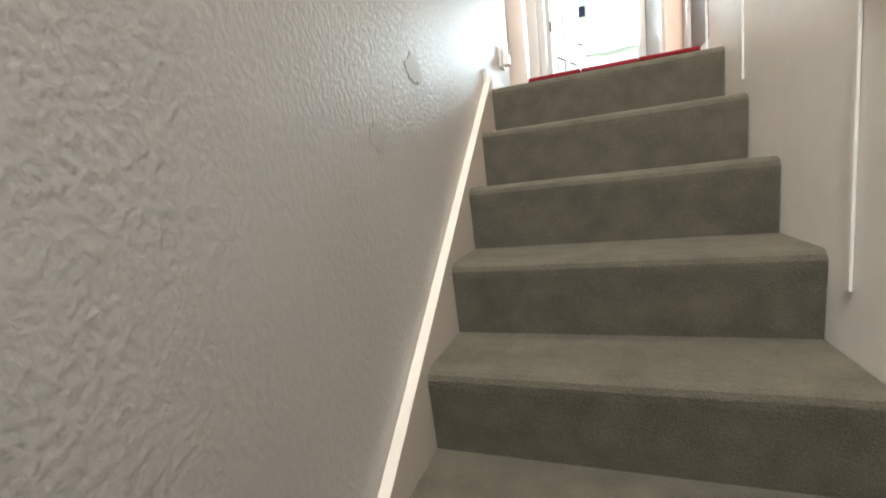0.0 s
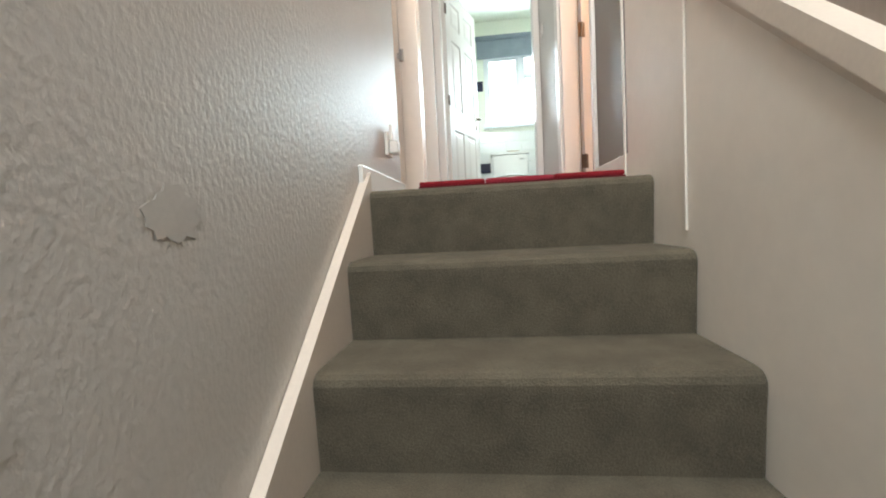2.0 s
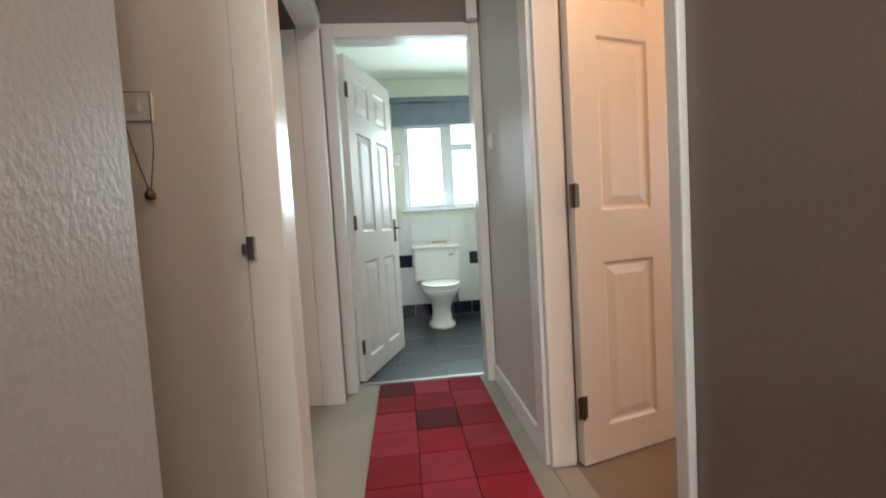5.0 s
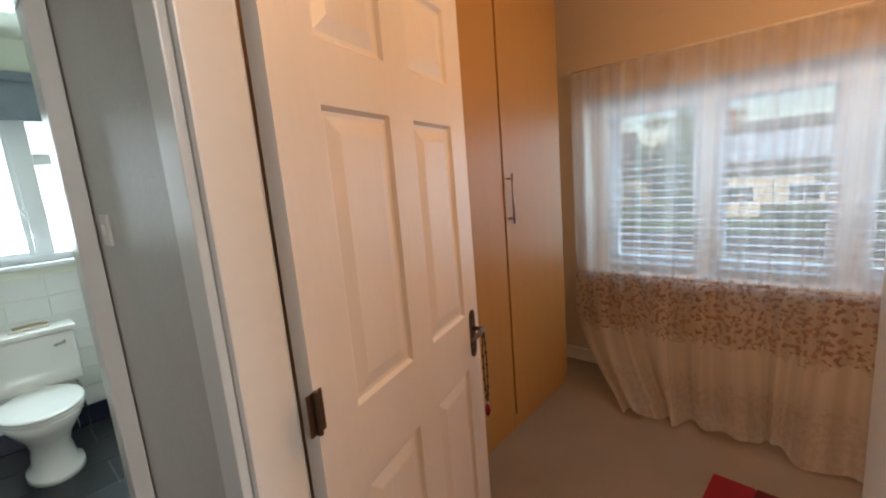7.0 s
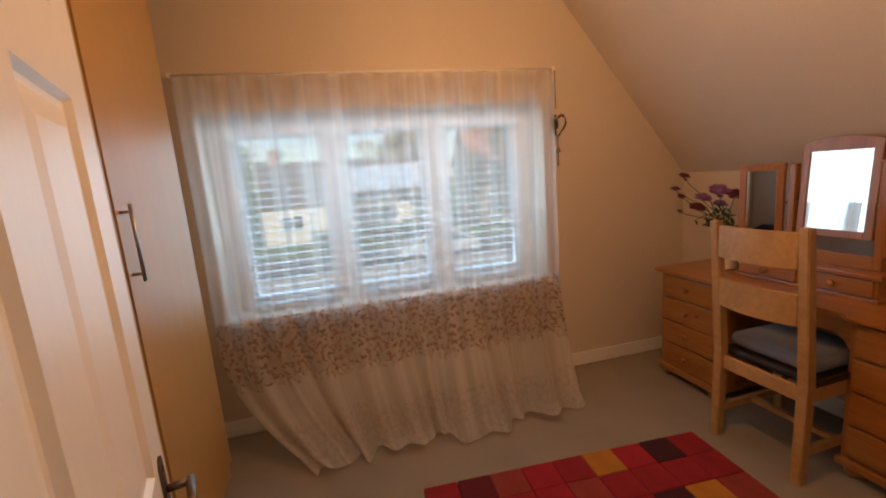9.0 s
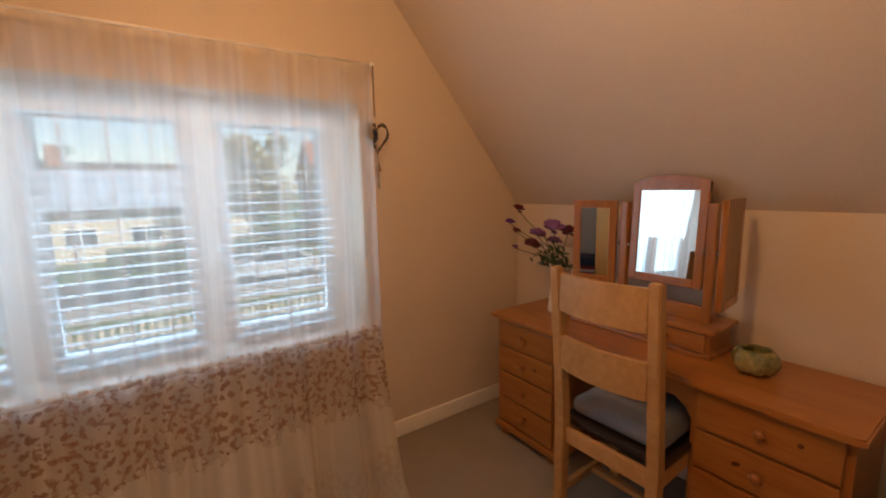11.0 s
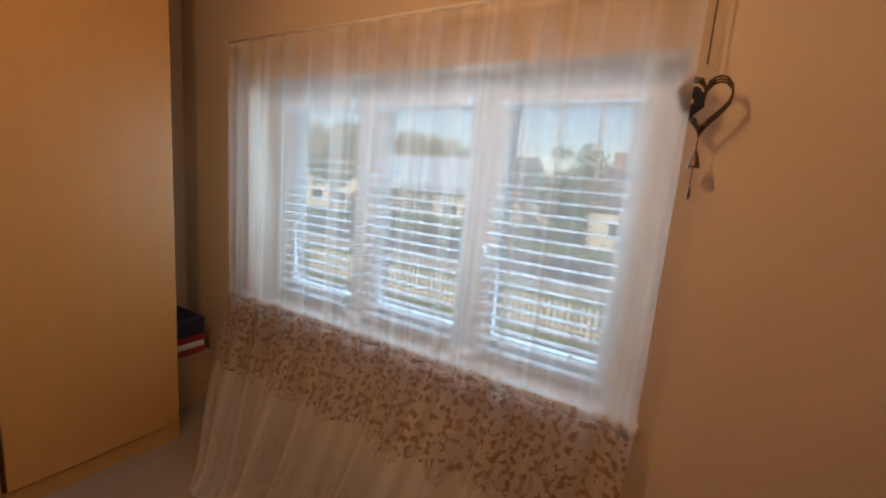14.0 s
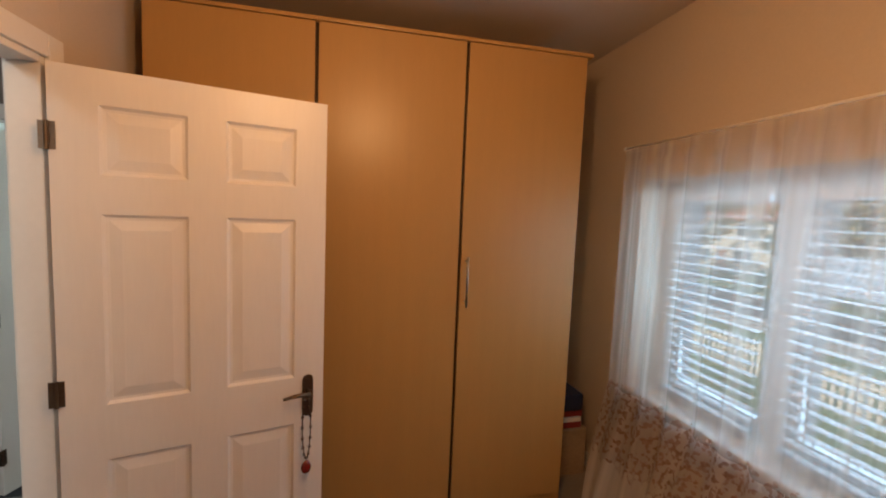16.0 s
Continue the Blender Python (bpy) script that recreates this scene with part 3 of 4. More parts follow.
bf = setting("floor_bathroom", boxes((-0.36, 2.52, -0.2, 1.6, BY, -0.008)), GROUT, "dark slate tiled bathroom floor", "floor")


def bath_window():
    root = thing("window_2", pose(WX0, BY + 0.06, WZ0), "white plastic bathroom window, its obscured panes glowing as daylight", "window", kind="structure")
    W, H = WX1 - WX0, WZ1 - WZ0
    f = 0.045
    part("window_frame", boxes((0, 0, 0, f, 0.06, H), (W - f, 0, 0, W, 0.06, H), (f, 0, 0, W - f, 0.06, f), (f, 0, H - f, W - f, 0.06, H), (0.44, 0, f, 0.53, 0.06, H - f), (0.531, 0.002, 0.60, W - f, 0.058, 0.67), bevel=0.004), UPVC, root)
    part("sash", boxes((f, -0.012, f, f + 0.028, 0.0, H - f), (0.41, -0.012, f, 0.44, 0.0, H - f), (f + 0.028, -0.012, f, 0.41, 0.0, f + 0.028), (f + 0.028, -0.012, H - f - 0.028, 0.41, 0.0, H - f), bevel=0.003), UPVC, root)
    part("handle", boxes((0.418, -0.04, 0.30, 0.434, -0.012, 0.42), bevel=0.005), UPVC, root)
    for x0, x1, z0, z1 in ((f, 0.44, f, H - f), (0.53, W - f, f, 0.60), (0.53, W - f, 0.67, H - f)):
        part("pane", boxes((x0, 0.025, z0, x1, 0.035, z1)), FROST, root, "obscured glass that glows in place of daylight")
    part("window_sill", boxes((-0.03, -0.10, -0.025, W + 0.03, 0.0, 0.0), bevel=0.005), UPVC, root)


bath_window()
rb = thing("roller_blind", pose(0.31, BY - 0.012, 2.02), "grey roller blind pulled up over the bathroom window", "blind")
part("fabric", boxes((0.01, -0.02, -0.03, 1.1, -0.016, 0.19)), BLIND_MAT, rb)
part("roller", tube(bmesh.new(), [(0.0, -0.035, 0.205), (1.11, -0.035, 0.205)], 0.028, 14), BLIND_MAT, rb, smooth=True)
part("bottom_bar", boxes((0.01, -0.026, -0.045, 1.1, -0.010, -0.028), bevel=0.003), BLIND_MAT, rb)


def toilet():
    root = thing("toilet", pose(0.68, BY, 0) @ Matrix.Diagonal((1.0, 1.1, 0.93, 1)), "white close-coupled toilet with the lid down", "toilet")
    bm = bmesh.new()
    prof = [(0.0, 0.13, 0.19), (0.03, 0.125, 0.18), (0.06, 0.095, 0.15), (0.18, 0.088, 0.145), (0.26, 0.11, 0.18), (0.33, 0.155, 0.225), (0.385, 0.178, 0.25), (0.40, 0.172, 0.245)]
    rings = []
    for z, rx, ry in prof:
        cy = -0.43 + (0.02 if z < 0.2 else 0)
        rings.append([bm.verts.new((rx * math.cos(2 * math.pi * i / 28), cy + ry * math.sin(2 * math.pi * i / 28), z)) for i in range(28)])
    for a, b in zip(rings, rings[1:]):
        for i in range(28):
            bm.faces.new((a[i], a[(i + 1) % 28], b[(i + 1) % 28], b[i]))
    bm.faces.new(rings[0][::-1]), bm.faces.new(rings[-1])
    box(bm, -0.11, -0.24, 0.2, 0.11, -0.06, 0.41, bevel=0.015)
    part("bowl", bm, CERAMIC, root, smooth=True)
    for nm, z, k in (("seat", 0.401, 1.0), ("lid", 0.424, 1.02)):
        part(nm, lathe(bmesh.new(), [(0.17 * k, z), (0.182 * k, z + 0.006), (0.18 * k, z + 0.016), (0.165 * k, z + 0.021)], 32, (0, -0.44, 0), 1.0, 1.36), CERAMIC, root, smooth=True)
    part("cistern", boxes((-0.225, -0.205, 0.42, 0.225, -0.012, 0.765), bevel=0.02), CERAMIC, root)
    part("cistern_lid", boxes((-0.237, -0.217, 0.766, 0.237, -0.006, 0.80), bevel=0.012), CERAMIC, root)
    lv = tube(bmesh.new(), [(0.17, -0.20, 0.70), (0.17, -0.235, 0.70), (0.12, -0.24, 0.695)], 0.008, 8)
    part("lever", lv, METAL, root, "chrome flush lever", smooth=True)
    part("supply_pipe", tube(bmesh.new(), [(0.21, -0.04, 0.0), (0.21, -0.04, 0.30), (0.19, -0.06, 0.43)], 0.008, 8), METAL, root, smooth=True)


toilet()
dish = thing("soap_dish", pose(0.72, BY - 0.12, 0.745), "small cream dish on the toilet cistern", "dish")
part("tray", boxes((-0.09, -0.03, 0, 0.09, 0.03, 0.014), bevel=0.006), JUG_MAT, dish)
part("brush", tube(bmesh.new(), [(-0.07, 0, 0.022), (0.0, 0, 0.026), (0.085, 0, 0.02)], 0.008, 8), CARD, dish, smooth=True)

# ---- bedroom ----
EX = 3.46
WY0, WY1, BZ0, BZ1 = -0.075, 1.965, 0.70, 1.86
setting("floor_bedroom", boxes((0.95, -1.19, -0.2, EX, 2.62, 0)), BED_CARPET, "beige fitted bedroom carpet", "floor")
setting("wall_bedroom_north", boxes((0.95, 2.62, -0.2, EX + 0.3, 2.72, CEIL)), BED_WALL, "magnolia painted bedroom wall", "wall")
setting("wall_bedroom_west", boxes((0.9515, DOOR_Y1 + 0.071, 0, 0.958, 2.62, CEIL), (0.9515, -1.19, 0, 0.958, DOOR_Y0 - 0.061, CEIL), (0.9515, DOOR_Y0 - 0.06, DOOR_H + 0.071, 0.958, DOOR_Y1 + 0.07, CEIL)), BED_WALL, "magnolia painted bedroom wall", "wall")
setting("wall_bedroom_east", boxes((EX, -1.5, -0.2, EX + 0.3, WY0, CEIL + 0.1), (EX, WY1, -0.2, EX + 0.3, 2.62, CEIL + 0.1), (EX, WY0, -0.2, EX + 0.3, WY1, BZ0), (EX, WY0, BZ1, EX + 0.3, WY1, CEIL + 0.1)), BED_WALL, "magnolia painted wall with the bedroom window", "wall")
setting("wall_bedroom_south", boxes((0.95, -1.29, -0.2, EX, -1.19, 1.32)), BED_WALL, "magnolia painted low wall under the sloping ceiling", "wall")
setting("ceiling_bedroom", prism(bmesh.new(), [(2.62, CEIL), (-0.05, CEIL), (-1.19, 1.32), (-1.29, 1.32), (-0.09, CEIL + 0.1), (2.62, CEIL + 0.1)], "x", 0.9585, EX), SLOPE_PAINT, "off-white ceiling with a steep sloping side", "ceiling")
setting("baseboard_bedroom", boxes((EX - 0.016, -1.175, 0, EX - 0.001, 2.6, 0.095), (0.96, -1.189, 0, EX - 0.017, -1.174, 0.095), bevel=0.004), WHITE_GLOSS, "white gloss skirting board in the bedroom", "skirting")


def bedroom_window():
    root = thing("window_1", pose(EX + 0.19, WY0, BZ0), "white three-light casement window in a deep reveal", "window", kind="structure")
    W, H = WY1 - WY0, BZ1 - BZ0
    zb, zt = 0.085, H - 0.115
    lights = [(0.155, 0.60), (0.79, 1.25), (1.425, 1.885)]
    edges = [0.0, 0.155, 0.60, 0.79, 1.25, 1.425, 1.885, W]
    fr = bmesh.new()
    for a, b in ((0, 0.155), (0.60, 0.79), (1.25, 1.425), (1.885, W)):
        box(fr, 0, a, 0, 0.08, b, H, bevel=0.005)
    for a, b in lights:
        box(fr, 0.001, a, 0, 0.079, b, zb)
        box(fr, 0.001, a, zt, 0.079, b, H)
    box(fr, 0.001, 0.79, 0.69, 0.079, 1.25, 0.835)
    part("window_frame", fr, UPVC, root)
    for a, b in lights:
        pn = part("pane", boxes((0.045, a, zb, 0.051, b, zt)), GLASS, root)
        pn.visible_shadow = False
    part("window_sill", boxes((-0.222, -0.03, -0.022, -0.042, W + 0.03, 0.006), (-0.05, 0.002, -0.01, -0.001, W - 0.002, 0.0055), bevel=0.003), WHITE_GLOSS, root)
    part("handle", boxes((-0.03, 0.66, 0.35, 0, 0.68, 0.47), bevel=0.005), UPVC, root)
    for a, b in lights:
        bl = thing("venetian_blind", pose(EX + 0.12, WY0 + (a + b) / 2, BZ0 + 0.03), "open pale venetian blind inside the window reveal", "blind", "window blinds")
        hw, zt2 = (b - a) / 2 + 0.03, zt + zb - 0.03
        slat = mesh_of("slat", boxes((-0.018, -hw, -0.0008, 0.018, hw, 0.0008)), SLAT_MAT)
        n = 21
        for k in range(n):
            ob = new("slat", slat)
            ob.parent = bl
            ob.location = (0, 0, 0.02 + k * (zt2 - zb - 0.04) / (n - 1))
            ob.rotation_euler = (0, radians(-5), 0)
        part("head_rail", boxes((-0.022, -hw, zt2 - zb, 0.022, hw, zt2 - zb + 0.03)), SLAT_MAT, bl)
        part("bottom_rail", boxes((-0.022, -hw, -0.012, 0.022, hw, 0.006), bevel=0.003), SLAT_MAT, bl)
        for y in (-hw * 0.55, 0, hw * 0.55):
            part("ladder_tape", boxes((-0.024, y - 0.003, 0, -0.0235, y + 0.003, zt2 - zb), (0.0235, y - 0.003, 0, 0.024, y + 0.003, zt2 - zb)), SLAT_MAT, bl)


bedroom_window()


def curtain():
    root = thing("voile_curtain", pose(EX - 0.085, 0.955, 0), "sheer cream voile curtain with brown flower band, puddling on carpet", "curtain")
    me = bpy.data.meshes.new("voile")
    ny, nz = 420, 70
    W, H = 2.11, 2.03
    verts, faces, uvs = [], [], []
    rnd = random.Random(3)
    ph = [rnd.uniform(0, 6.28) for _ in range(8)]
    for j in range(nz + 1):
        z = H * j / nz
        for i in range(ny + 1):
            u = i / ny
            y = (u - 0.5) * W
            fold = 0.012 * math.sin(u * 96 + ph[0] + 2.2 * math.sin(u * 7 + ph[1])) + 0.011 * math.sin(u * 57 + ph[2] + 1.5 * math.sin(u * 11 + ph[3]))
            fold *= 1.0 if z < 1.95 else 0.45
            low = max(0.0, 0.72 - z) / 0.72
            flare = 0.40 * low ** 1.6
            fold += low * (0.050 * math.sin(u * 30 + ph[4] + 1.7 * math.sin(u * 9 + ph[6])) + 0.022 * math.sin(u * 71 + ph[5]))
            y2 = y - 0.50 * low ** 2.2 * u ** 3 + 0.12 * low ** 1.5 * (1 - u) ** 2 + low * 0.035 * math.sin(u * 22 + ph[7])
            foot = max(0.0, 0.06 - z) / 0.06
            lift = 0.012 + 0.05 * foot * (0.5 + 0.5 * math.sin(u * 26 + ph[1] + 2 * math.sin(u * 13)))
            verts.append((-flare - fold - foot * 0.03 - 0.02 * low, y2, z + (lift if z < 0.06 else 0.012 * low)))
            uvs.append((u * W, z))
    for j in range(nz):
        for i in range(ny):
            a = j * (ny + 1) + i
            faces.append((a, a + 1, a + ny + 2, a + ny + 1))
    me.from_pydata(verts, [], faces)
    uv = me.uv_layers.new(name="UVMap")
    for lp in me.loops:
        uv.data[lp.index].uv = uvs[lp.vertex_index]
    me.materials.append(VOILE)
    for p in me.polygons:
        p.use_smooth = True
    ob = new("voile", me)
    ob.parent = root
    rail = tube(bmesh.new(), [(0.0, -1.085, 2.035), (0.0, 1.075, 2.035)], 0.006, 8)
    part("rod", rail, WHITE_GLOSS, root, "thin curtain rod", smooth=True)
    part("bracket", boxes((-0.008, -1.075, 2.025, 0.084, -1.06, 2.045)), WHITE_GLOSS, root)
    part("bracket", boxes((-0.008, 1.055, 2.025, 0.084, 1.07, 2.045)), WHITE_GLOSS, root)


curtain()
rad = thing("radiator", pose(EX - 0.03, 0.98, 0.11), "white panel radiator behind the curtain", "radiator")
part("panel", boxes((-0.035, -0.65, 0, 0.0, 0.65, 0.46), bevel=0.008), RADIATOR, rad)
for k in range(26):
    y = -0.61 + k * 1.22 / 25
    part("rib", boxes((-0.041, y - 0.009, 0.03, -0.034, y + 0.009, 0.43)), RADIATOR, rad)
for y in (-0.38, 0.38):
    part("bracket", boxes((0.0, y - 0.02, 0.05, 0.029, y + 0.02, 0.4)), RADIATOR, rad)

# heart ornament
ht = thing("heart_ornament", pose(EX - 0.088, -0.13, 2.04) @ Matrix.Diagonal((0.8, 0.8, 0.86, 1)), "wicker heart with bow and small bell hung from curtain rod", "ornament")
part("cord", tube(bmesh.new(), [(0, 0.01, 0.0), (0, 0.012, -0.15), (0, 0.01, -0.29)], 0.003, 6), WICKER, ht)
for d in (0, 0.008, -0.008):
    pts = []
    for k in range(29):
        a = 2 * math.pi * k / 28
        pts.append((d * math.sin(3 * a), -0.0 + 0.0050 * 16 * math.sin(a) ** 3 * 0.95, -0.40 + 0.0056 * (13 * math.cos(a) - 5 * math.cos(2 * a) - 2 * math.cos(3 * a) - math.cos(4 * a)) + d))
    part("wicker_heart", tube(bmesh.new(), pts, 0.0032, 6), WICKER, ht)
bow = bmesh.new()
for k in range(7):
    a = k * 0.9
    lathe(bow, [(0.002, -0.02), (0.018, -0.006), (0.016, 0.012), (0.003, 0.02)], 8, (-0.012, 0.035 + 0.022 * math.cos(a), -0.40 + 0.026 * math.sin(a)), 0.6, 1)
part("bow", bow, NAVY_CLOTH, ht, "dark blue cloth bow")
for k in (0, 1, 2, 3, 4):
    a = (0.7, 1.5, 2.4, -0.6, -2.6)[k]
    part("rosette", lathe(bmesh.new(), [(0.002, -0.008), (0.012, -0.002), (0.010, 0.006), (0.002, 0.01)], 8, (-0.008, 0.0050 * 16 * math.sin(a) ** 3 * 0.95, -0.40 + 0.0056 * (13 * math.cos(a) - 5 * math.cos(2 * a) - 2 * math.cos(3 * a) - math.cos(4 * a)))), WICKER, ht)
part("chain", tube(bmesh.new(), [(0, 0, -0.49), (0, 0, -0.67)], 0.002, 6), WICKER, ht)
part("bell", lathe(bmesh.new(), [(0.021, -0.60), (0.019, -0.592), (0.010, -0.56), (0.003, -0.545)], 14), BRONZE, ht, "small metal bell", smooth=True)
part("clapper", lathe(bmesh.new(), [(0.003, -0.70), (0.006, -0.69), (0.005, -0.665), (0.001, -0.655)], 8), BRONZE, ht)


def wardrobe():
    """Four equal door units side by side."""
    xs = (1.02, 1.72, 2.425, 3.075)
    y0, top = 1.965, 2.475
    for k, (a, b) in enumerate(zip(xs, xs[1:])):
        root = thing("wardrobe", pose(a, y0, 0), "tall beech laminate wardrobe unit with a plain door", "wardrobe", "fitted wardrobes")
        w = b - a
        part("body", boxes((0.001, 0.022, 0.09, w - 0.001, 0.62, top)), BEECH, root)
        part("plinth", boxes((0.001, 0.008, 0.0, w - 0.001, 0.60, 0.088)), BEECH, root)
        # near-black sheet paints the shade seen in the seams between doors
        part("gap", boxes((0.0, 0.012, 0.09, w, 0.021, top - 0.002)), GAP_SHADE, root, "dark sheet painting the shade behind the door")
        dr = part("door", boxes((0.008, -0.008, 0.094, w - 0.008, 0.011, top - 0.004), bevel=0.002), BEECH, root)
        if k:
            hx = w - 0.028 if k == 1 else 0.036
            if k == 2:
                hm = bmesh.new()
                tube(hm, [(hx, -0.040, 1.17), (hx, -0.040, 1.425)], 0.006, 10)
                for z in (1.195, 1.40):
                    tube(hm, [(hx, -0.008, z), (hx, -0.040, z)], 0.005, 8)
                part("handle", hm, METAL, dr, "brushed metal bar handle", smooth=True)
        if k == 2:
            part("cornice", boxes((0.0, -0.012, top, w + 0.025, 0.62, top + 0.018), bevel=0.003), BEECH, root)
        else:
            part("cornice", boxes((0.0, -0.012, top, w, 0.62, top + 0.018), bevel=0.003), BEECH, root)


wardrobe()
# pile of things in the gap beside the wardrobe
pile = [("storage_box", CARD, (3.10, 2.22, 0.0, 3.39, 2.58, 0.30), "cream storage box on the carpet beside the wardrobe"),
        ("book", PAPER_RED, (3.11, 2.24, 0.301, 3.36, 2.54, 0.345), "red book on a storage box"),
        ("book", PLASTIC, (3.10, 2.23, 0.346, 3.35, 2.54, 0.375), "white book in a pile"),
        ("book", PAPER_RED, (3.11, 2.24, 0.376, 3.36, 2.55, 0.42), "dark red book in a pile"),
        ("folded_cloth", PAPER_BLUE, (3.10, 2.22, 0.421, 3.35, 2.56, 0.53), "folded blue cloth on a pile of books")]
for nm, mat, b, lab in pile:
    cx, cy = (b[0] + b[3]) / 2, (b[1] + b[4]) / 2
    solid(nm, boxes((b[0] - cx, b[1] - cy, 0, b[3] - cx, b[4] - cy, b[5] - b[2]), bevel=0.012 if nm == "folded_cloth" else 0.004), mat, lab, nm.replace("_", " "), m=pose(cx, cy, b[2], 0, 0, 2))

patch_rug("bedroom_rug", 6, 9, 0.158, pose(2.10, 0.37, 0.001, 0, 0, -3.5), "red and plum patchwork rug with gold squares on the carpet", 11, ((5, 3), (3, 1), (2, 5)))


def knob(bm, x, y, z):
    """A turned knob that points to +y."""
    prof = [(0.008, 0.0), (0.008, 0.008), (0.017, 0.016), (0.018, 0.022), (0.012, 0.029), (0.003, 0.031)]
    rings = [[bm.verts.new((x + r * math.cos(2 * math.pi * i / 14), y + d, z + r * math.sin(2 * math.pi * i / 14))) for i in range(14)] for r, d in prof]
    for a, b in zip(rings, rings[1:]):
        for i in range(14):
            bm.faces.new((a[i], a[(i + 1) % 14], b[(i + 1) % 14], b[i]))
    bm.faces.new(rings[-1])
    return bm


def desk():
    """Twin-pedestal dressing table, origin at the middle of its back on the floor, front to +y."""
    root = thing("dressing_table", pose(2.405, -1.17, 0), "orange varnished pine twin-pedestal dressing table", "dressing table")
    H, D, L = 0.733, 0.455, 0.77
    top = [(-L, 0), (L, 0), (L, D + 0.015), (L - 0.03, D + 0.02), (0.345, D + 0.02), (0.30, D - 0.005), (-0.27, D - 0.005), (-0.315, D + 0.02), (-L + 0.03, D + 0.02), (-L, D + 0.015)]
    tm = prism(bmesh.new(), top, "z", H - 0.024, H)
    bmesh.ops.bevel(tm, geom=[e for e in tm.edges if abs(e.verts[0].co.z - e.verts[1].co.z) < 1e-5], offset=0.006, segments=2, affect="EDGES")
    part("tabletop", tm, PINE, root)
    for x0, x1 in ((-L + 0.025, -0.305), (0.315, L - 0.025)):
        body = part("pedestal", boxes((x0, 0.01, 0.075, x1, D - 0.025, H - 0.025)), PINE_UP, root)
        part("base_moulding", boxes((x0 - 0.012, 0.005, 0.045, x1 + 0.012, D - 0.005, 0.082), bevel=0.008), PINE, root)
        for fx in (x0 + 0.04, x1 - 0.04):
            for fy in (0.05, D - 0.05):
                part("bun_foot", lathe(bmesh.new(), [(0.02, 0), (0.032, 0.012), (0.034, 0.025), (0.024, 0.044)], 14, (fx, fy, 0)), PINE_UP, root, smooth=True)
        hh = (H - 0.025 - 0.10) / 4
        for k in range(4):
            z0 = 0.095 + k * hh
            dr = part("drawer", boxes((x0 + 0.022, D - 0.025, z0 + 0.006, x1 - 0.022, D - 0.008, z0 + hh - 0.006), bevel=0.005), PINE, root)
            part("knob", knob(bmesh.new(), (x0 + x1) / 2, D - 0.008, z0 + hh / 2), PINE_UP, dr, smooth=True)
            kx = x0 + 0.09 + 0.26 * ((k * 0.37 + (x0 > 0) * 0.45) % 1.0)
            if k != 1:
                kb = bmesh.new()
                bmesh.ops.create_uvsphere(kb, u_segments=12, v_segments=6, radius=1.0, matrix=Matrix.Translation((kx, D - 0.0085, z0 + hh * 0.55)) @ pose(0, 0, 0, 0, 25, 0) @ Matrix.Diagonal((0.017 if k == 2 else 0.010, 0.0012, 0.009, 1)))
                part("wood_knot", kb, KNOT, dr)
    # arched apron over the knee hole
    arc = [(-0.305, H - 0.025), (0.315, H - 0.025), (0.315, H - 0.17), (0.29, H - 0.13), (0.25, H - 0.10)] + [(-0.24 + 0.0 * k, H - 0.10) for k in range(1)] + [(-0.28, H - 0.13), (-0.305, H - 0.17)]
    part("apron", prism(bmesh.new(), arc, "y", D - 0.05, D - 0.03), PINE, root)
    part("back_panel", boxes((-0.305, 0.012, 0.30, 0.315, 0.026, H - 0.026)), PINE, root)
    return root


desk()


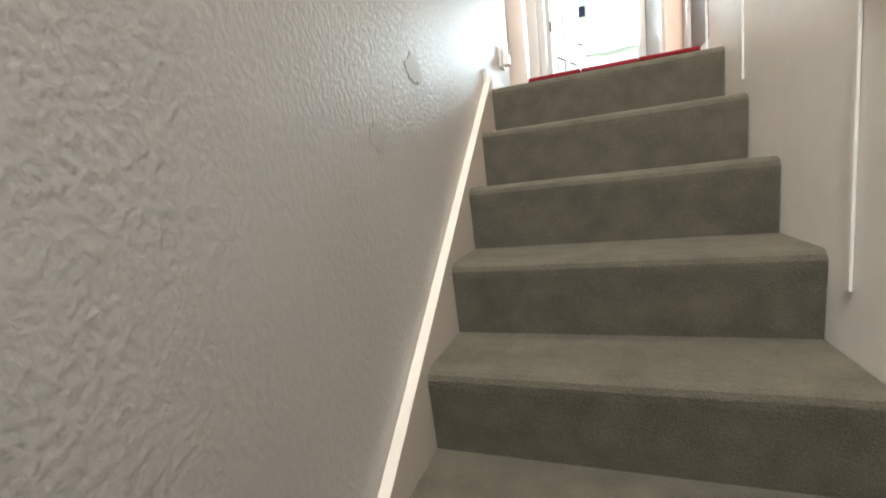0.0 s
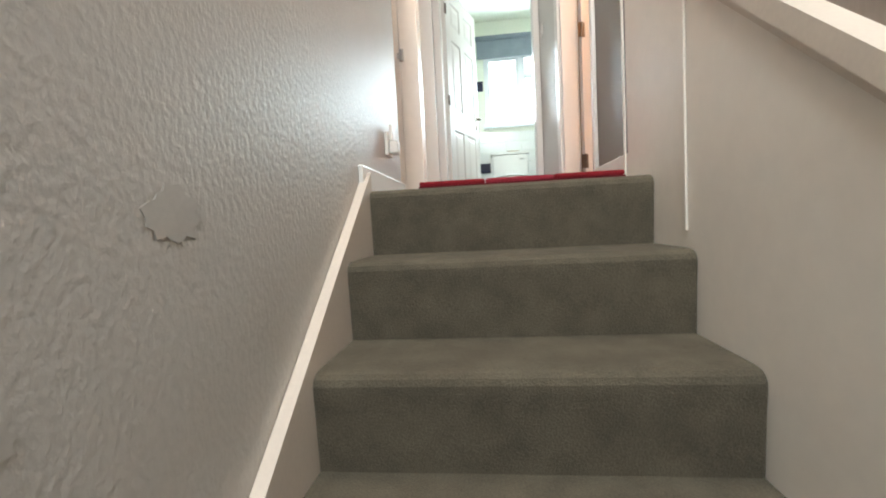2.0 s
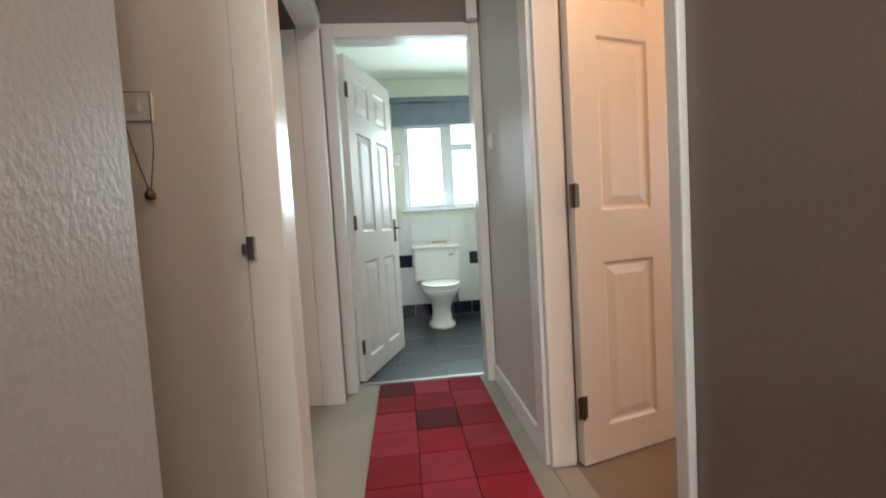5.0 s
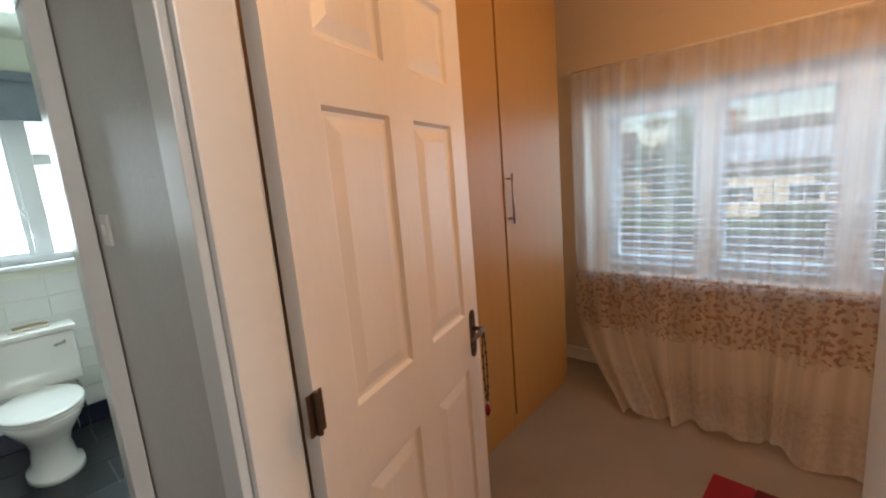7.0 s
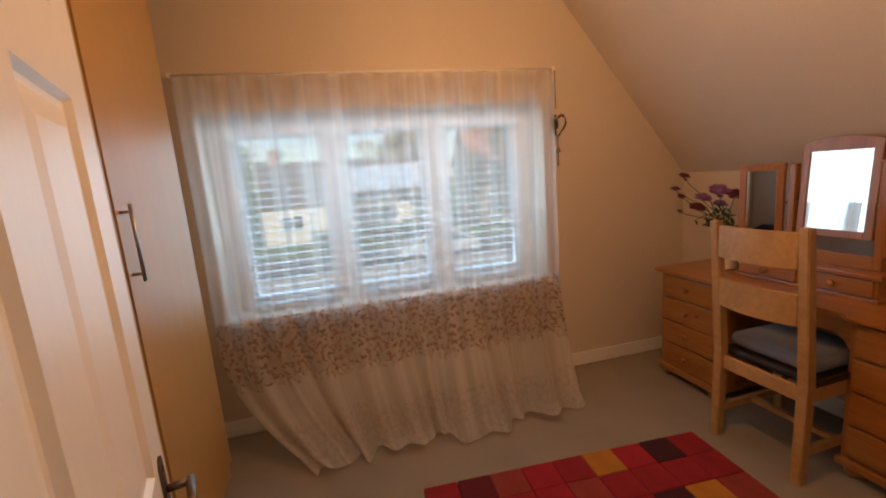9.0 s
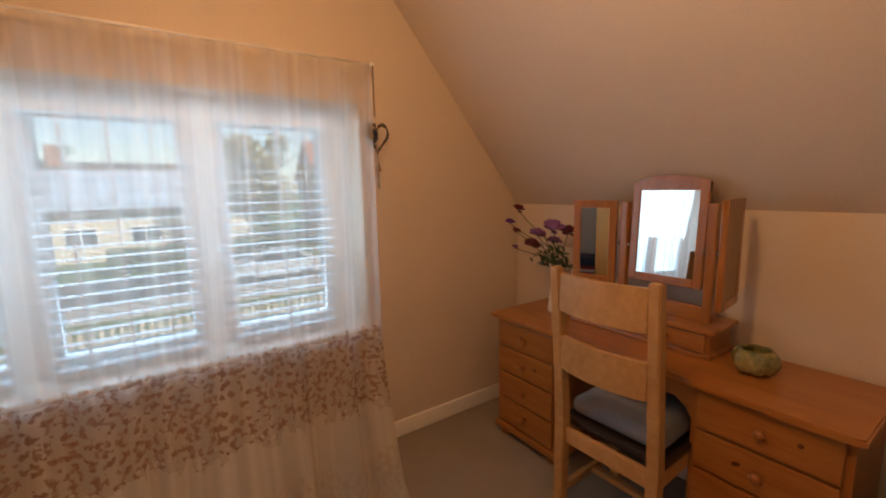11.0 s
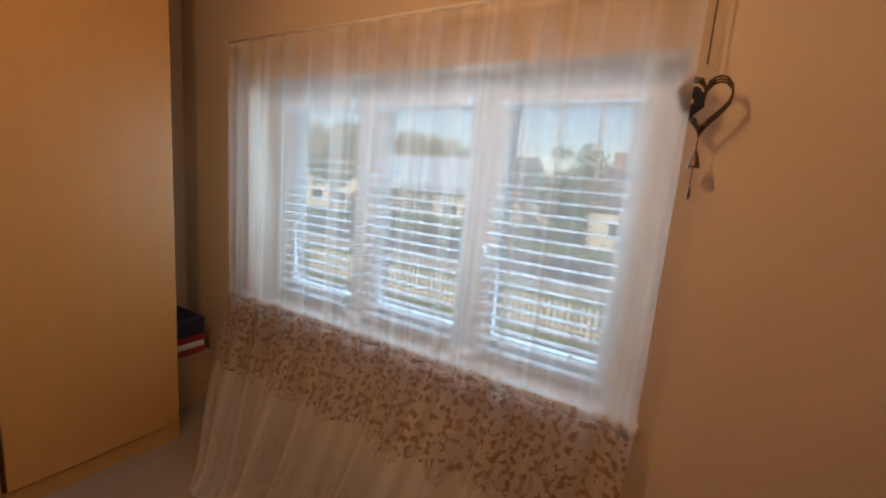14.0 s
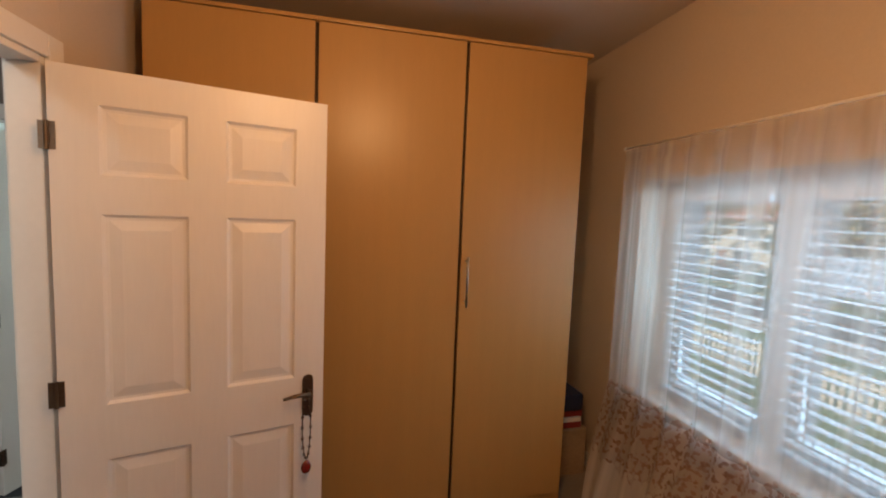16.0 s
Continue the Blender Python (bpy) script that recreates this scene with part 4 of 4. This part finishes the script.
def mirror_set():
    """Triple dressing mirror on a drawer base, standing on the table."""
    root = thing("dressing_mirror", pose(2.36, -1.03, 0.734), "pine triple dressing mirror on a base with small drawers", "mirror")
    part("base_box", boxes((-0.22, -0.115, 0, 0.425, 0.09, 0.105)), PINE, root)
    part("base_top", boxes((-0.245, -0.12, 0.105, 0.45, 0.115, 0.128), bevel=0.007), PINE, root)
    part("base_foot", boxes((-0.235, -0.118, 0.0, 0.44, 0.105, 0.018), bevel=0.005), PINE, root)
    for a, b in ((-0.21, 0.095), (0.11, 0.415)):
        dr = part("drawer", boxes((a, 0.09, 0.024, b, 0.102, 0.099), bevel=0.004), PINE, root)
        part("knob", knob(bmesh.new(), (a + b) / 2, 0.102, 0.062), PINE_UP, dr, smooth=True)

    def framed(name, w, h, m, arch=0.0):
        fr = bmesh.new()
        t = 0.036
        box(fr, -w / 2, -0.011, 0, -w / 2 + t, 0.011, h, bevel=0.004)
        box(fr, w / 2 - t, -0.011, 0, w / 2, 0.011, h, bevel=0.004)
        box(fr, -w / 2 + t, -0.0105, 0, w / 2 - t, 0.0105, t, bevel=0.003)
        n = 14
        line = [(-w / 2 + t, h - t)] + [(w / 2 - t, h - t)]
        out = [(w / 2 - w * k / n, h + arch * (1 - (2 * k / n - 1) ** 2)) for k in range(n + 1)]
        prism(fr, [(-w / 2, h - t)] + [(w / 2, h - t)] + [(max(-w / 2, min(w / 2, x)), z) for x, z in out], "y", -0.0108, 0.0108)
        fr.transform(m)
        f = part(name, fr, PINE_UP, root)
        gl = boxes((-w / 2 + t - 0.004, 0.001, t - 0.004, w / 2 - t + 0.004, 0.005, h - t + 0.004))
        gl.transform(m)
        part("mirror_glass", gl, MIRROR, f, "clear silvered mirror glass")
        bk = boxes((-w / 2 + t - 0.006, -0.008, t - 0.006, w / 2 - t + 0.006, 0.0, h - t + 0.006))
        bk.transform(m)
        part("backing", bk, CARD, f)

    framed("main_mirror", 0.325, 0.445, pose(0.012, 0.02, 0.262, 3, 0, 0), 0.03)
    framed("side_mirror", 0.215, 0.41, pose(0.35, 0.045, 0.215, 0, 0, 14))
    framed("side_mirror", 0.215, 0.41, pose(-0.275, 0.10, 0.23, 0, 0, -83))
    for x in (-0.178, 0.202):
        pm = boxes((x - 0.018, 0.0, 0.128, x + 0.018, 0.036, 0.62), bevel=0.006)
        part("post", pm, PINE_UP, root)
        part("pivot_knob", tube(bmesh.new(), [(x - 0.03, 0.02, 0.42), (x + 0.03, 0.02, 0.42)], 0.010, 10), BRONZE, root)
    part("cross_bar", boxes((-0.187, 0.006, 0.128, 0.187, 0.030, 0.19), bevel=0.005), PINE, root)


mirror_set()


def chair(name, m, label, seat_mat, cushion=False):
    """Ladder-back dining chair; origin on the floor under the seat's middle, back at +y, seat towards -y."""
    root = thing(name, m, label, "chair", "oak dining chairs")
    for x in (-0.195, 0.195):
        bm = bmesh.new()
        side = [(0.20, 0), (0.245, 0), (0.235, 0.46), (0.29, 1.125), (0.25, 1.125), (0.190, 0.46)]
        prism(bm, side, "x", x - 0.021, x + 0.021)
        bmesh.ops.bevel(bm, geom=bm.edges[:], offset=0.005, segments=2, affect="EDGES")
        part("back_leg", bm, OAK, root)
        part("front_leg", boxes((x - 0.021, -0.235, 0, x + 0.021, -0.193, 0.44), bevel=0.005), OAK, root)
        part("side_rail", boxes((x - 0.012, -0.192, 0.375, x + 0.012, 0.196, 0.44), bevel=0.003), OAK, root)
        part("stretcher", boxes((x - 0.011, -0.192, 0.13, x + 0.011, 0.20, 0.165), bevel=0.003), OAK, root)
    part("front_rail", boxes((-0.173, -0.228, 0.375, 0.173, -0.204, 0.44), bevel=0.003), OAK, root)
    part("back_rail", boxes((-0.173, 0.20, 0.375, 0.173, 0.224, 0.44), bevel=0.003), OAK, root)
    part("stretcher", boxes((-0.183, -0.02, 0.135, 0.183, 0.01, 0.16), bevel=0.003), OAK, root)
    for z, h in ((0.955, 0.15), (0.715, 0.135)):
        bm = bmesh.new()
        n = 10
        y = 0.235 + (z - 0.46) * 0.065
        front, back = [], []
        for k in range(n + 1):
            x = -0.174 + 0.348 * k / n
            bowed = -0.0 + 0.030 * (1 - (x / 0.174) ** 2)
            front.append((x, y - 0.010 + bowed)), back.append((x, y + 0.012 + bowed))
        prism(bm, front + back[::-1], "z", z, z + h)
        bmesh.ops.bevel(bm, geom=[e for e in bm.edges if e.calc_length() > 0.1 or abs(e.verts[0].co.z - e.verts[1].co.z) < 1e-5], offset=0.003, segments=1, affect="EDGES")
        part("back_slat", bm, OAK, root)
    st = boxes((-0.215, -0.245, 0.441, 0.215, 0.187, 0.478), bevel=0.014)
    part("seat", st, seat_mat, root, "dark padded seat")
    return root


chair("dining_chair", pose(2.305, -0.72, 0, 0, 0, 1.5), "light oak ladder-back chair tucked into the dressing table", LEATHER)
cush = solid("seat_cushion", boxes((-0.19, -0.20, 0, 0.19, 0.165, 0.07), bevel=0.03), GREY_CLOTH, "grey cushion with ties on the oak chair seat", "cushion", m=pose(2.305, -0.72, 0.484, 0, 0, 1.5), smooth=True)
chair("dining_chair", pose(1.35, -0.90, 0, 0, 0, 183), "light oak ladder-back chair with a dark leather seat by the wall", LEATHER)

# bowl on the dressing table
bl = thing("bowl", pose(1.985, -0.95, 0.735) @ Matrix.Diagonal((0.95, 0.95, 1.0, 1)), "glazed green and gold lobed bowl on the dressing table", "bowl")
bm = bmesh.new()
prof = [(0.035, 0.0), (0.062, 0.012), (0.078, 0.042), (0.072, 0.075), (0.052, 0.092), (0.046, 0.088), (0.066, 0.07), (0.068, 0.042), (0.05, 0.018)]
rings = []
for r, z in prof:
    rings.append([bm.verts.new((r * (1 + 0.07 * math.cos(6 * a)) * math.cos(a), r * (1 + 0.07 * math.cos(6 * a)) * math.sin(a), z)) for a in [2 * math.pi * k / 48 for k in range(48)]])
for a, b in zip(rings, rings[1:]):
    for k in range(48):
        bm.faces.new((a[k], a[(k + 1) % 48], b[(k + 1) % 48], b[k]))
bm.faces.new(rings[0][::-1]), bm.faces.new(rings[-1])
part("bowl_body", bm, BOWL_MAT, bl, smooth=True)


def flowers():
    jug = thing("flower_jug", pose(2.94, -1.01, 0.735), "cream enamel jug of silk flowers on the dressing table", "jug")
    part("jug_body", lathe(bmesh.new(), [(0.066, 0), (0.068, 0.008), (0.062, 0.06), (0.05, 0.15), (0.046, 0.20), (0.052, 0.235), (0.060, 0.255), (0.056, 0.255), (0.047, 0.235), (0.042, 0.20)], 32), JUG_MAT, jug, smooth=True)
    part("jug_handle", tube(bmesh.new(), [(-0.047, 0.02, 0.21), (-0.095, 0.03, 0.22), (-0.105, 0.03, 0.16), (-0.085, 0.025, 0.10), (-0.058, 0.015, 0.075)], 0.008, 8), JUG_MAT, jug, smooth=True)
    rnd = random.Random(8)
    heads = [((0.30, 0.03, 0.56), PLUM, 0.030), ((0.385, 0.02, 0.475), VIOLET, 0.026), ((0.31, 0.04, 0.43), PLUM, 0.022), ((0.03, 0.03, 0.46), LILAC, 0.050),
             ((0.16, 0.06, 0.36), PLUM, 0.040), ((0.13, 0.05, 0.42), LILAC, 0.040), ((0.31, 0.05, 0.33), VIOLET, 0.018), ((-0.02, -0.03, 0.44), PLUM, 0.040), ((0.07, -0.02, 0.38), LILAC, 0.035)]
    for (x, y, z), mat, r in heads:
        sm = tube(bmesh.new(), [(0.012 * rnd.uniform(-1, 1), 0.012 * rnd.uniform(-1, 1), 0.16), (x * 0.35, y * 0.4, 0.26 + (z - 0.26) * 0.5), (x * 0.8, y * 0.8, 0.26 + (z - 0.26) * 0.8), (x, y, z)], 0.0025, 6)
        st = part("stem", sm, STEM, jug)
        fm = bmesh.new()
        r *= 1.3
        for ring, (n, tilt, k) in enumerate(((9, 20, 1.0), (8, 45, 0.85), (6, 65, 0.6))):
            for q in range(n):
                mat_p = Matrix.Translation((x, y, z)) @ pose(0, 0, 0, rnd.uniform(20, 50), 0, 20) @ pose(0, 0, 0, 0, 0, 360 * q / n + ring * 17 + rnd.uniform(-8, 8)) @ pose(0, 0, 0, 0, -tilt + rnd.uniform(-8, 8), 0)
                pts = [(0.0, 0.0, 0), (0.55, -0.32, 0.10), (1.0, -0.22, 0.02), (1.06, 0.0, 0.06), (1.0, 0.22, 0.02), (0.55, 0.32, 0.10)]
                fm.faces.new([fm.verts.new(mat_p @ (Vector(p) * r * k)) for p in pts])
        part("flower", fm, mat, st, "silk flower head")
    lm = bmesh.new()
    for q in range(95):
        a, b = rnd.uniform(0, 6.28), rnd.uniform(0, 1)
        cx, cy, cz = 0.02 + 0.11 * b * math.cos(a) + 0.14 * rnd.random() ** 2, 0.06 * b * math.sin(a), 0.245 + 0.13 * rnd.random() * (1.2 - b)
        mm = Matrix.Translation((cx, cy, cz)) @ pose(0, 0, 0, rnd.uniform(-60, 60), rnd.uniform(-60, 60), rnd.uniform(0, 360))
        s = rnd.uniform(0.018, 0.034)
        lm.faces.new([lm.verts.new(mm @ (Vector(p) * s)) for p in ((-1, 0, 0), (-0.3, -0.35, 0.1), (0.5, -0.25, 0.1), (1, 0, -0.05), (0.5, 0.25, 0.1), (-0.3, 0.35, 0.1))])
    tagged(part("foliage", lm, STEM, jug, "small green leaves"), kind="stuff")


flowers()
# ceiling pendant that gives the warm light
pend = thing("ceiling_lamp", pose(2.0, 0.55, CEIL), "small ceiling rose with a bare warm bulb", "ceiling lamp")
part("rose", lathe(bmesh.new(), [(0.05, -0.02), (0.055, -0.012), (0.055, -0.001)], 20), PLASTIC, pend, smooth=True)
part("flex", tube(bmesh.new(), [(0, 0, -0.02), (0, 0, -0.31)], 0.004, 6), PLASTIC, pend)
part("holder", lathe(bmesh.new(), [(0.016, -0.36), (0.02, -0.35), (0.02, -0.31), (0.008, -0.30)], 12), PLASTIC, pend)

# ---- outside ----
GZ = -2.75
setting("ground", boxes((3.8, -400, GZ - 0.5, 600, 400, GZ)), GRASS, "grass and gardens outside the window", "ground")
setting("road", boxes((21, -200, GZ + 0.004, 27.5, 200, GZ + 0.02)), ASPHALT, "grey asphalt road outside", "road")
setting("pavement", boxes((18.8, -200, GZ + 0.004, 20.9, 200, GZ + 0.10)), CONCRETE, "pale concrete pavement beside the road", "pavement")
setting("driveway", boxes((5.2, -30, GZ + 0.004, 11.5, 5, GZ + 0.03)), CONCRETE, "pale paved drive in front of the house", "pavement")
# lean-to roof under the window
setting("porch_roof", prism(bmesh.new(), [(3.77, 0.05), (7.2, -1.0), (7.2, -1.1), (3.77, -0.25)], "y", -6, 7.5), material("grey_felt_roof", (0.30, 0.33, 0.38), 0.8, vary=0.1, scale=1, grain=14), "pale grey lean-to roof under the window", "roof")
fence = thing("picket_fence", pose(13.5, 0, GZ), "pale wooden picket fence at the garden edge", "fence")
pk = mesh_of("picket", prism(bmesh.new(), [(-0.05, 0), (0.05, 0), (0.05, 1.0), (0, 1.09), (-0.05, 1.0)], "x", -0.012, 0.012), RENDER_WALL)
for k in range(110):
    ob = new("picket", pk)
    ob.parent = fence
    ob.location = (0, -8 + k * 0.19, 0.05)
for z in (0.3, 0.8):
    part("rail", boxes((0.012, -8.2, z, 0.05, 13.0, z + 0.08)), RENDER_WALL, fence)


def house(m, w, d, h, wall, roof, label):
    root = thing("house", m, label, "house", "houses across the road")
    part("wall", boxes((-d / 2, -w / 2, 0, d / 2, w / 2, h)), wall, root)
    part("roof", prism(bmesh.new(), [(-d / 2 - 0.4, h - 0.1), (0, h + d * 0.42), (d / 2 + 0.4, h - 0.1)], "y", -w / 2 - 0.3, w / 2 + 0.3), roof, root)
    part("chimney", boxes((-0.4, w / 2 - 1.6, h + d * 0.2, 0.4, w / 2 - 0.8, h + d * 0.42 + 1.0)), HOUSE_BRICK, root)
    for y in (-w * 0.3, w * 0.05, w * 0.32):
        for z in (0.9, 3.4):
            if z + 1.3 > h:
                continue
            f = part("window", boxes((-d / 2 - 0.05, y - 0.8, z, -d / 2 + 0.02, y + 0.8, z + 1.25)), UPVC, root)
            for a, b in ((-0.72, -0.04), (0.04, 0.72)):
                part("pane", boxes((-d / 2 - 0.07, y + a, z + 0.1, -d / 2 - 0.051, y + b, z + 1.15)), DARK_GLASS, f)
    part("door", boxes((-d / 2 - 0.06, -w * 0.12 - 0.45, 0, -d / 2 + 0.02, -w * 0.12 + 0.45, 2.05)), HOUSE_BRICK, root)


for x, y, rz, w, d, h, wl, rf, lab in ((40, 34, 8, 11, 8, 5.0, RENDER_WALL, ROOF_TILE, "pale rendered house with an orange clay roof"),
                                      (37, 17, -6, 10, 8, 3.2, RENDER_WALL, ROOF_GREY, "pale bungalow with a grey roof"),
                                      (39, 1, 4, 12, 8, 3.0, RENDER_WALL, ROOF_GREY, "pale bungalow with a weathered grey roof"),
                                      (38, -16, -4, 11, 8, 5.0, RENDER_WALL, ROOF_TILE, "pale house with an orange roof behind trees"),
                                      (42, -34, 6, 12, 8, 5.0, HOUSE_BRICK, ROOF_TILE, "red brick house with a clay roof"),
                                      (42, 54, 4, 12, 8, 5.0, HOUSE_BRICK, ROOF_TILE, "red brick house with an orange roof")):
    house(pose(x, y, GZ, 0, 0, rz), w, d, h, wl, rf, lab)


def tree(m, height, spread, leaf, seed):
    rnd = random.Random(seed)
    root = thing("tree", m, "broad leafy tree across the road", "tree", "street trees")
    tm = tube(bmesh.new(), [(0, 0, 0), (0.1, 0, height * 0.25), (0, 0.1, height * 0.5), (0.1, 0, height * 0.85)], [0.28, 0.2, 0.14, 0.04], 8)
    for k in range(7):
        a = k * 0.9
        z = height * (0.3 + 0.07 * k)
        tube(tm, [(0, 0, z), (spread * 0.4 * math.cos(a), spread * 0.4 * math.sin(a), z + height * 0.1), (spread * 0.75 * math.cos(a), spread * 0.75 * math.sin(a), z + height * 0.22)], [0.1, 0.06, 0.02], 6)
    part("trunk", tm, BARK, root)
    vs, fs = [], []
    lumps = [(rnd.gauss(0, spread * 0.42), rnd.gauss(0, spread * 0.42), height * rnd.uniform(0.38, 0.98), spread * rnd.uniform(0.2, 0.38)) for _ in range(26)]
    for _ in range(4200):
        cx, cy, cz, r = rnd.choice(lumps)
        v = Vector((rnd.gauss(0, 1), rnd.gauss(0, 1), rnd.gauss(0, 1))).normalized() * r * rnd.random() ** 0.4
        mm = Matrix.Translation((cx + v.x, cy + v.y, cz + v.z * 0.8)) @ pose(0, 0, 0, rnd.uniform(0, 360), rnd.uniform(0, 360), 0)
        s = rnd.uniform(0.10, 0.22)
        b = len(vs)
        vs += [mm @ (Vector(p) * s) for p in ((-1, 0, 0), (0, -0.6, 0.1), (1, 0, 0), (0, 0.6, 0.1))]
        fs.append((b, b + 1, b + 2, b + 3))
    me = bpy.data.meshes.new("crown")
    me.from_pydata(vs, [], fs)
    me.materials.append(leaf)
    ob = new("crown", me)
    ob.parent = root
    tagged(ob, "uneven crown of small leaves", kind="stuff")


for i, (x, y, h, s, lf) in enumerate(((30, -5, 7.5, 3.0, LEAF_B), (30, -13, 8.5, 3.4, LEAF_B), (33, 8.5, 5.0, 2.4, LEAF_A), (28, 27, 8.0, 4.0, LEAF_B), (33, 20, 7.5, 3.4, LEAF_B), (52, 10, 9.0, 5.0, LEAF_A), (54, 26, 9.0, 5.0, LEAF_B), (29, -23, 8.0, 3.5, LEAF_A), (55, -6, 10.0, 5.0, LEAF_B))):
    tree(pose(x, y, GZ), h, s, lf, 20 + i)


def hedge(m, l, seed):
    rnd = random.Random(seed)
    vs, fs = [], []
    for _ in range(3000):
        mm = Matrix.Translation((rnd.uniform(-0.5, 0.5), rnd.uniform(-l / 2, l / 2), 1.3 * rnd.random() ** 0.6)) @ pose(0, 0, 0, rnd.uniform(0, 360), rnd.uniform(0, 360), 0)
        s, b = rnd.uniform(0.10, 0.2), len(vs)
        vs += [mm @ (Vector(p) * s) for p in ((-1, 0, 0), (0, -0.6, 0.1), (1, 0, 0), (0, 0.6, 0.1))]
        fs.append((b, b + 1, b + 2, b + 3))
    me = bpy.data.meshes.new("hedge")
    me.from_pydata(vs, [], fs)
    me.materials.append(LEAF_A)
    ob = new("hedge", me)
    ob.matrix_world = m
    tagged(ob, "clipped green garden hedge beside the road", "hedge", kind="stuff")


hedge(pose(28.8, 16, GZ), 14, 5)
hedge(pose(28.8, -2, GZ), 10, 6)


def car(m, paint, label):
    root = thing("car", m, label, "car", "parked cars")
    body = prism(bmesh.new(), [(-2.1, 0.3), (2.1, 0.3), (2.15, 0.75), (1.3, 0.92), (0.75, 1.42), (-1.0, 1.45), (-1.85, 0.98), (-2.15, 0.85)], "x", -0.85, 0.85)
    bmesh.ops.bevel(body, geom=body.edges[:], offset=0.07, segments=2, affect="EDGES")
    part("body", body, paint, root)
    for x in (-0.86, 0.86):
        part("side_window", prism(bmesh.new(), [(-1.5, 0.98), (1.05, 0.96), (0.65, 1.34), (-0.95, 1.36)], "x", x - 0.004, x + 0.004), DARK_GLASS, root)
        for y in (-1.3, 1.3):
            wh = part("wheel", tube(bmesh.new(), [(x - 0.1, y, 0.31), (x + 0.01 * (1 if x > 0 else -1), y, 0.31)], 0.31, 18), BLACK, root)
            part("rim", tube(bmesh.new(), [(x - 0.02, y, 0.31), (x + 0.025 * (1 if x > 0 else -1), y, 0.31)], 0.19, 14), METAL, wh)


car(pose(22.0, -3.6, GZ + 0.02), CAR_PAINT, "silver hatchback car parked at the kerb")
car(pose(8.3, -4.5, GZ + 0.03, 0, 0, 90), CERAMIC, "white car parked on the drive")

# ---- tiles ----
rnd = random.Random(2)
shared_floor = mesh_of("floor_tile", boxes((-0.297, -0.147, -0.008, 0.297, 0.147, 0.0), bevel=0.002), SLATE)
for j in range(7):
    for i in range(4):
        x, y = -0.30 + 0.60 * i + (0.3 if j % 2 else 0.0) - 0.02, 2.69 + 0.30 * j
        if y + 0.15 > BY or x + 0.3 > 1.62 or x - 0.3 < -0.37:
            continue
        ob = new("floor_tile", shared_floor)
        ob.parent = bf
        ob.location = (x, y, rnd.uniform(-0.0008, 0.0004))
white_t = mesh_of("wall_tile", boxes((-0.098, -0.009, -0.063, 0.098, 0.0, 0.063), bevel=0.0015), BATH_TILE)
navy_t = mesh_of("wall_tile", boxes((-0.098, -0.010, -0.063, 0.098, 0.0, 0.063), bevel=0.0015), NAVY_TILE)
for j in range(16):
    z = 0.065 + 0.13 * j
    for i in range(10):
        x = -0.26 + 0.20 * i
        if WX0 - 0.13 < x < WX1 + 0.13 and z > WZ0 - 0.09:
            continue
        dark = j == 0 or (j == 4 and i % 2 == 1 and i != 5) or (j == 13 and i == 2)
        ob = new("wall_tile", navy_t if dark else white_t)
        ob.parent = nb
        ob.location = (x, BY - 0.001, z)
ob = new("wall_tile", navy_t)
ob.parent = nb
ob.location = (0.285, BY - 0.001, 1.64)
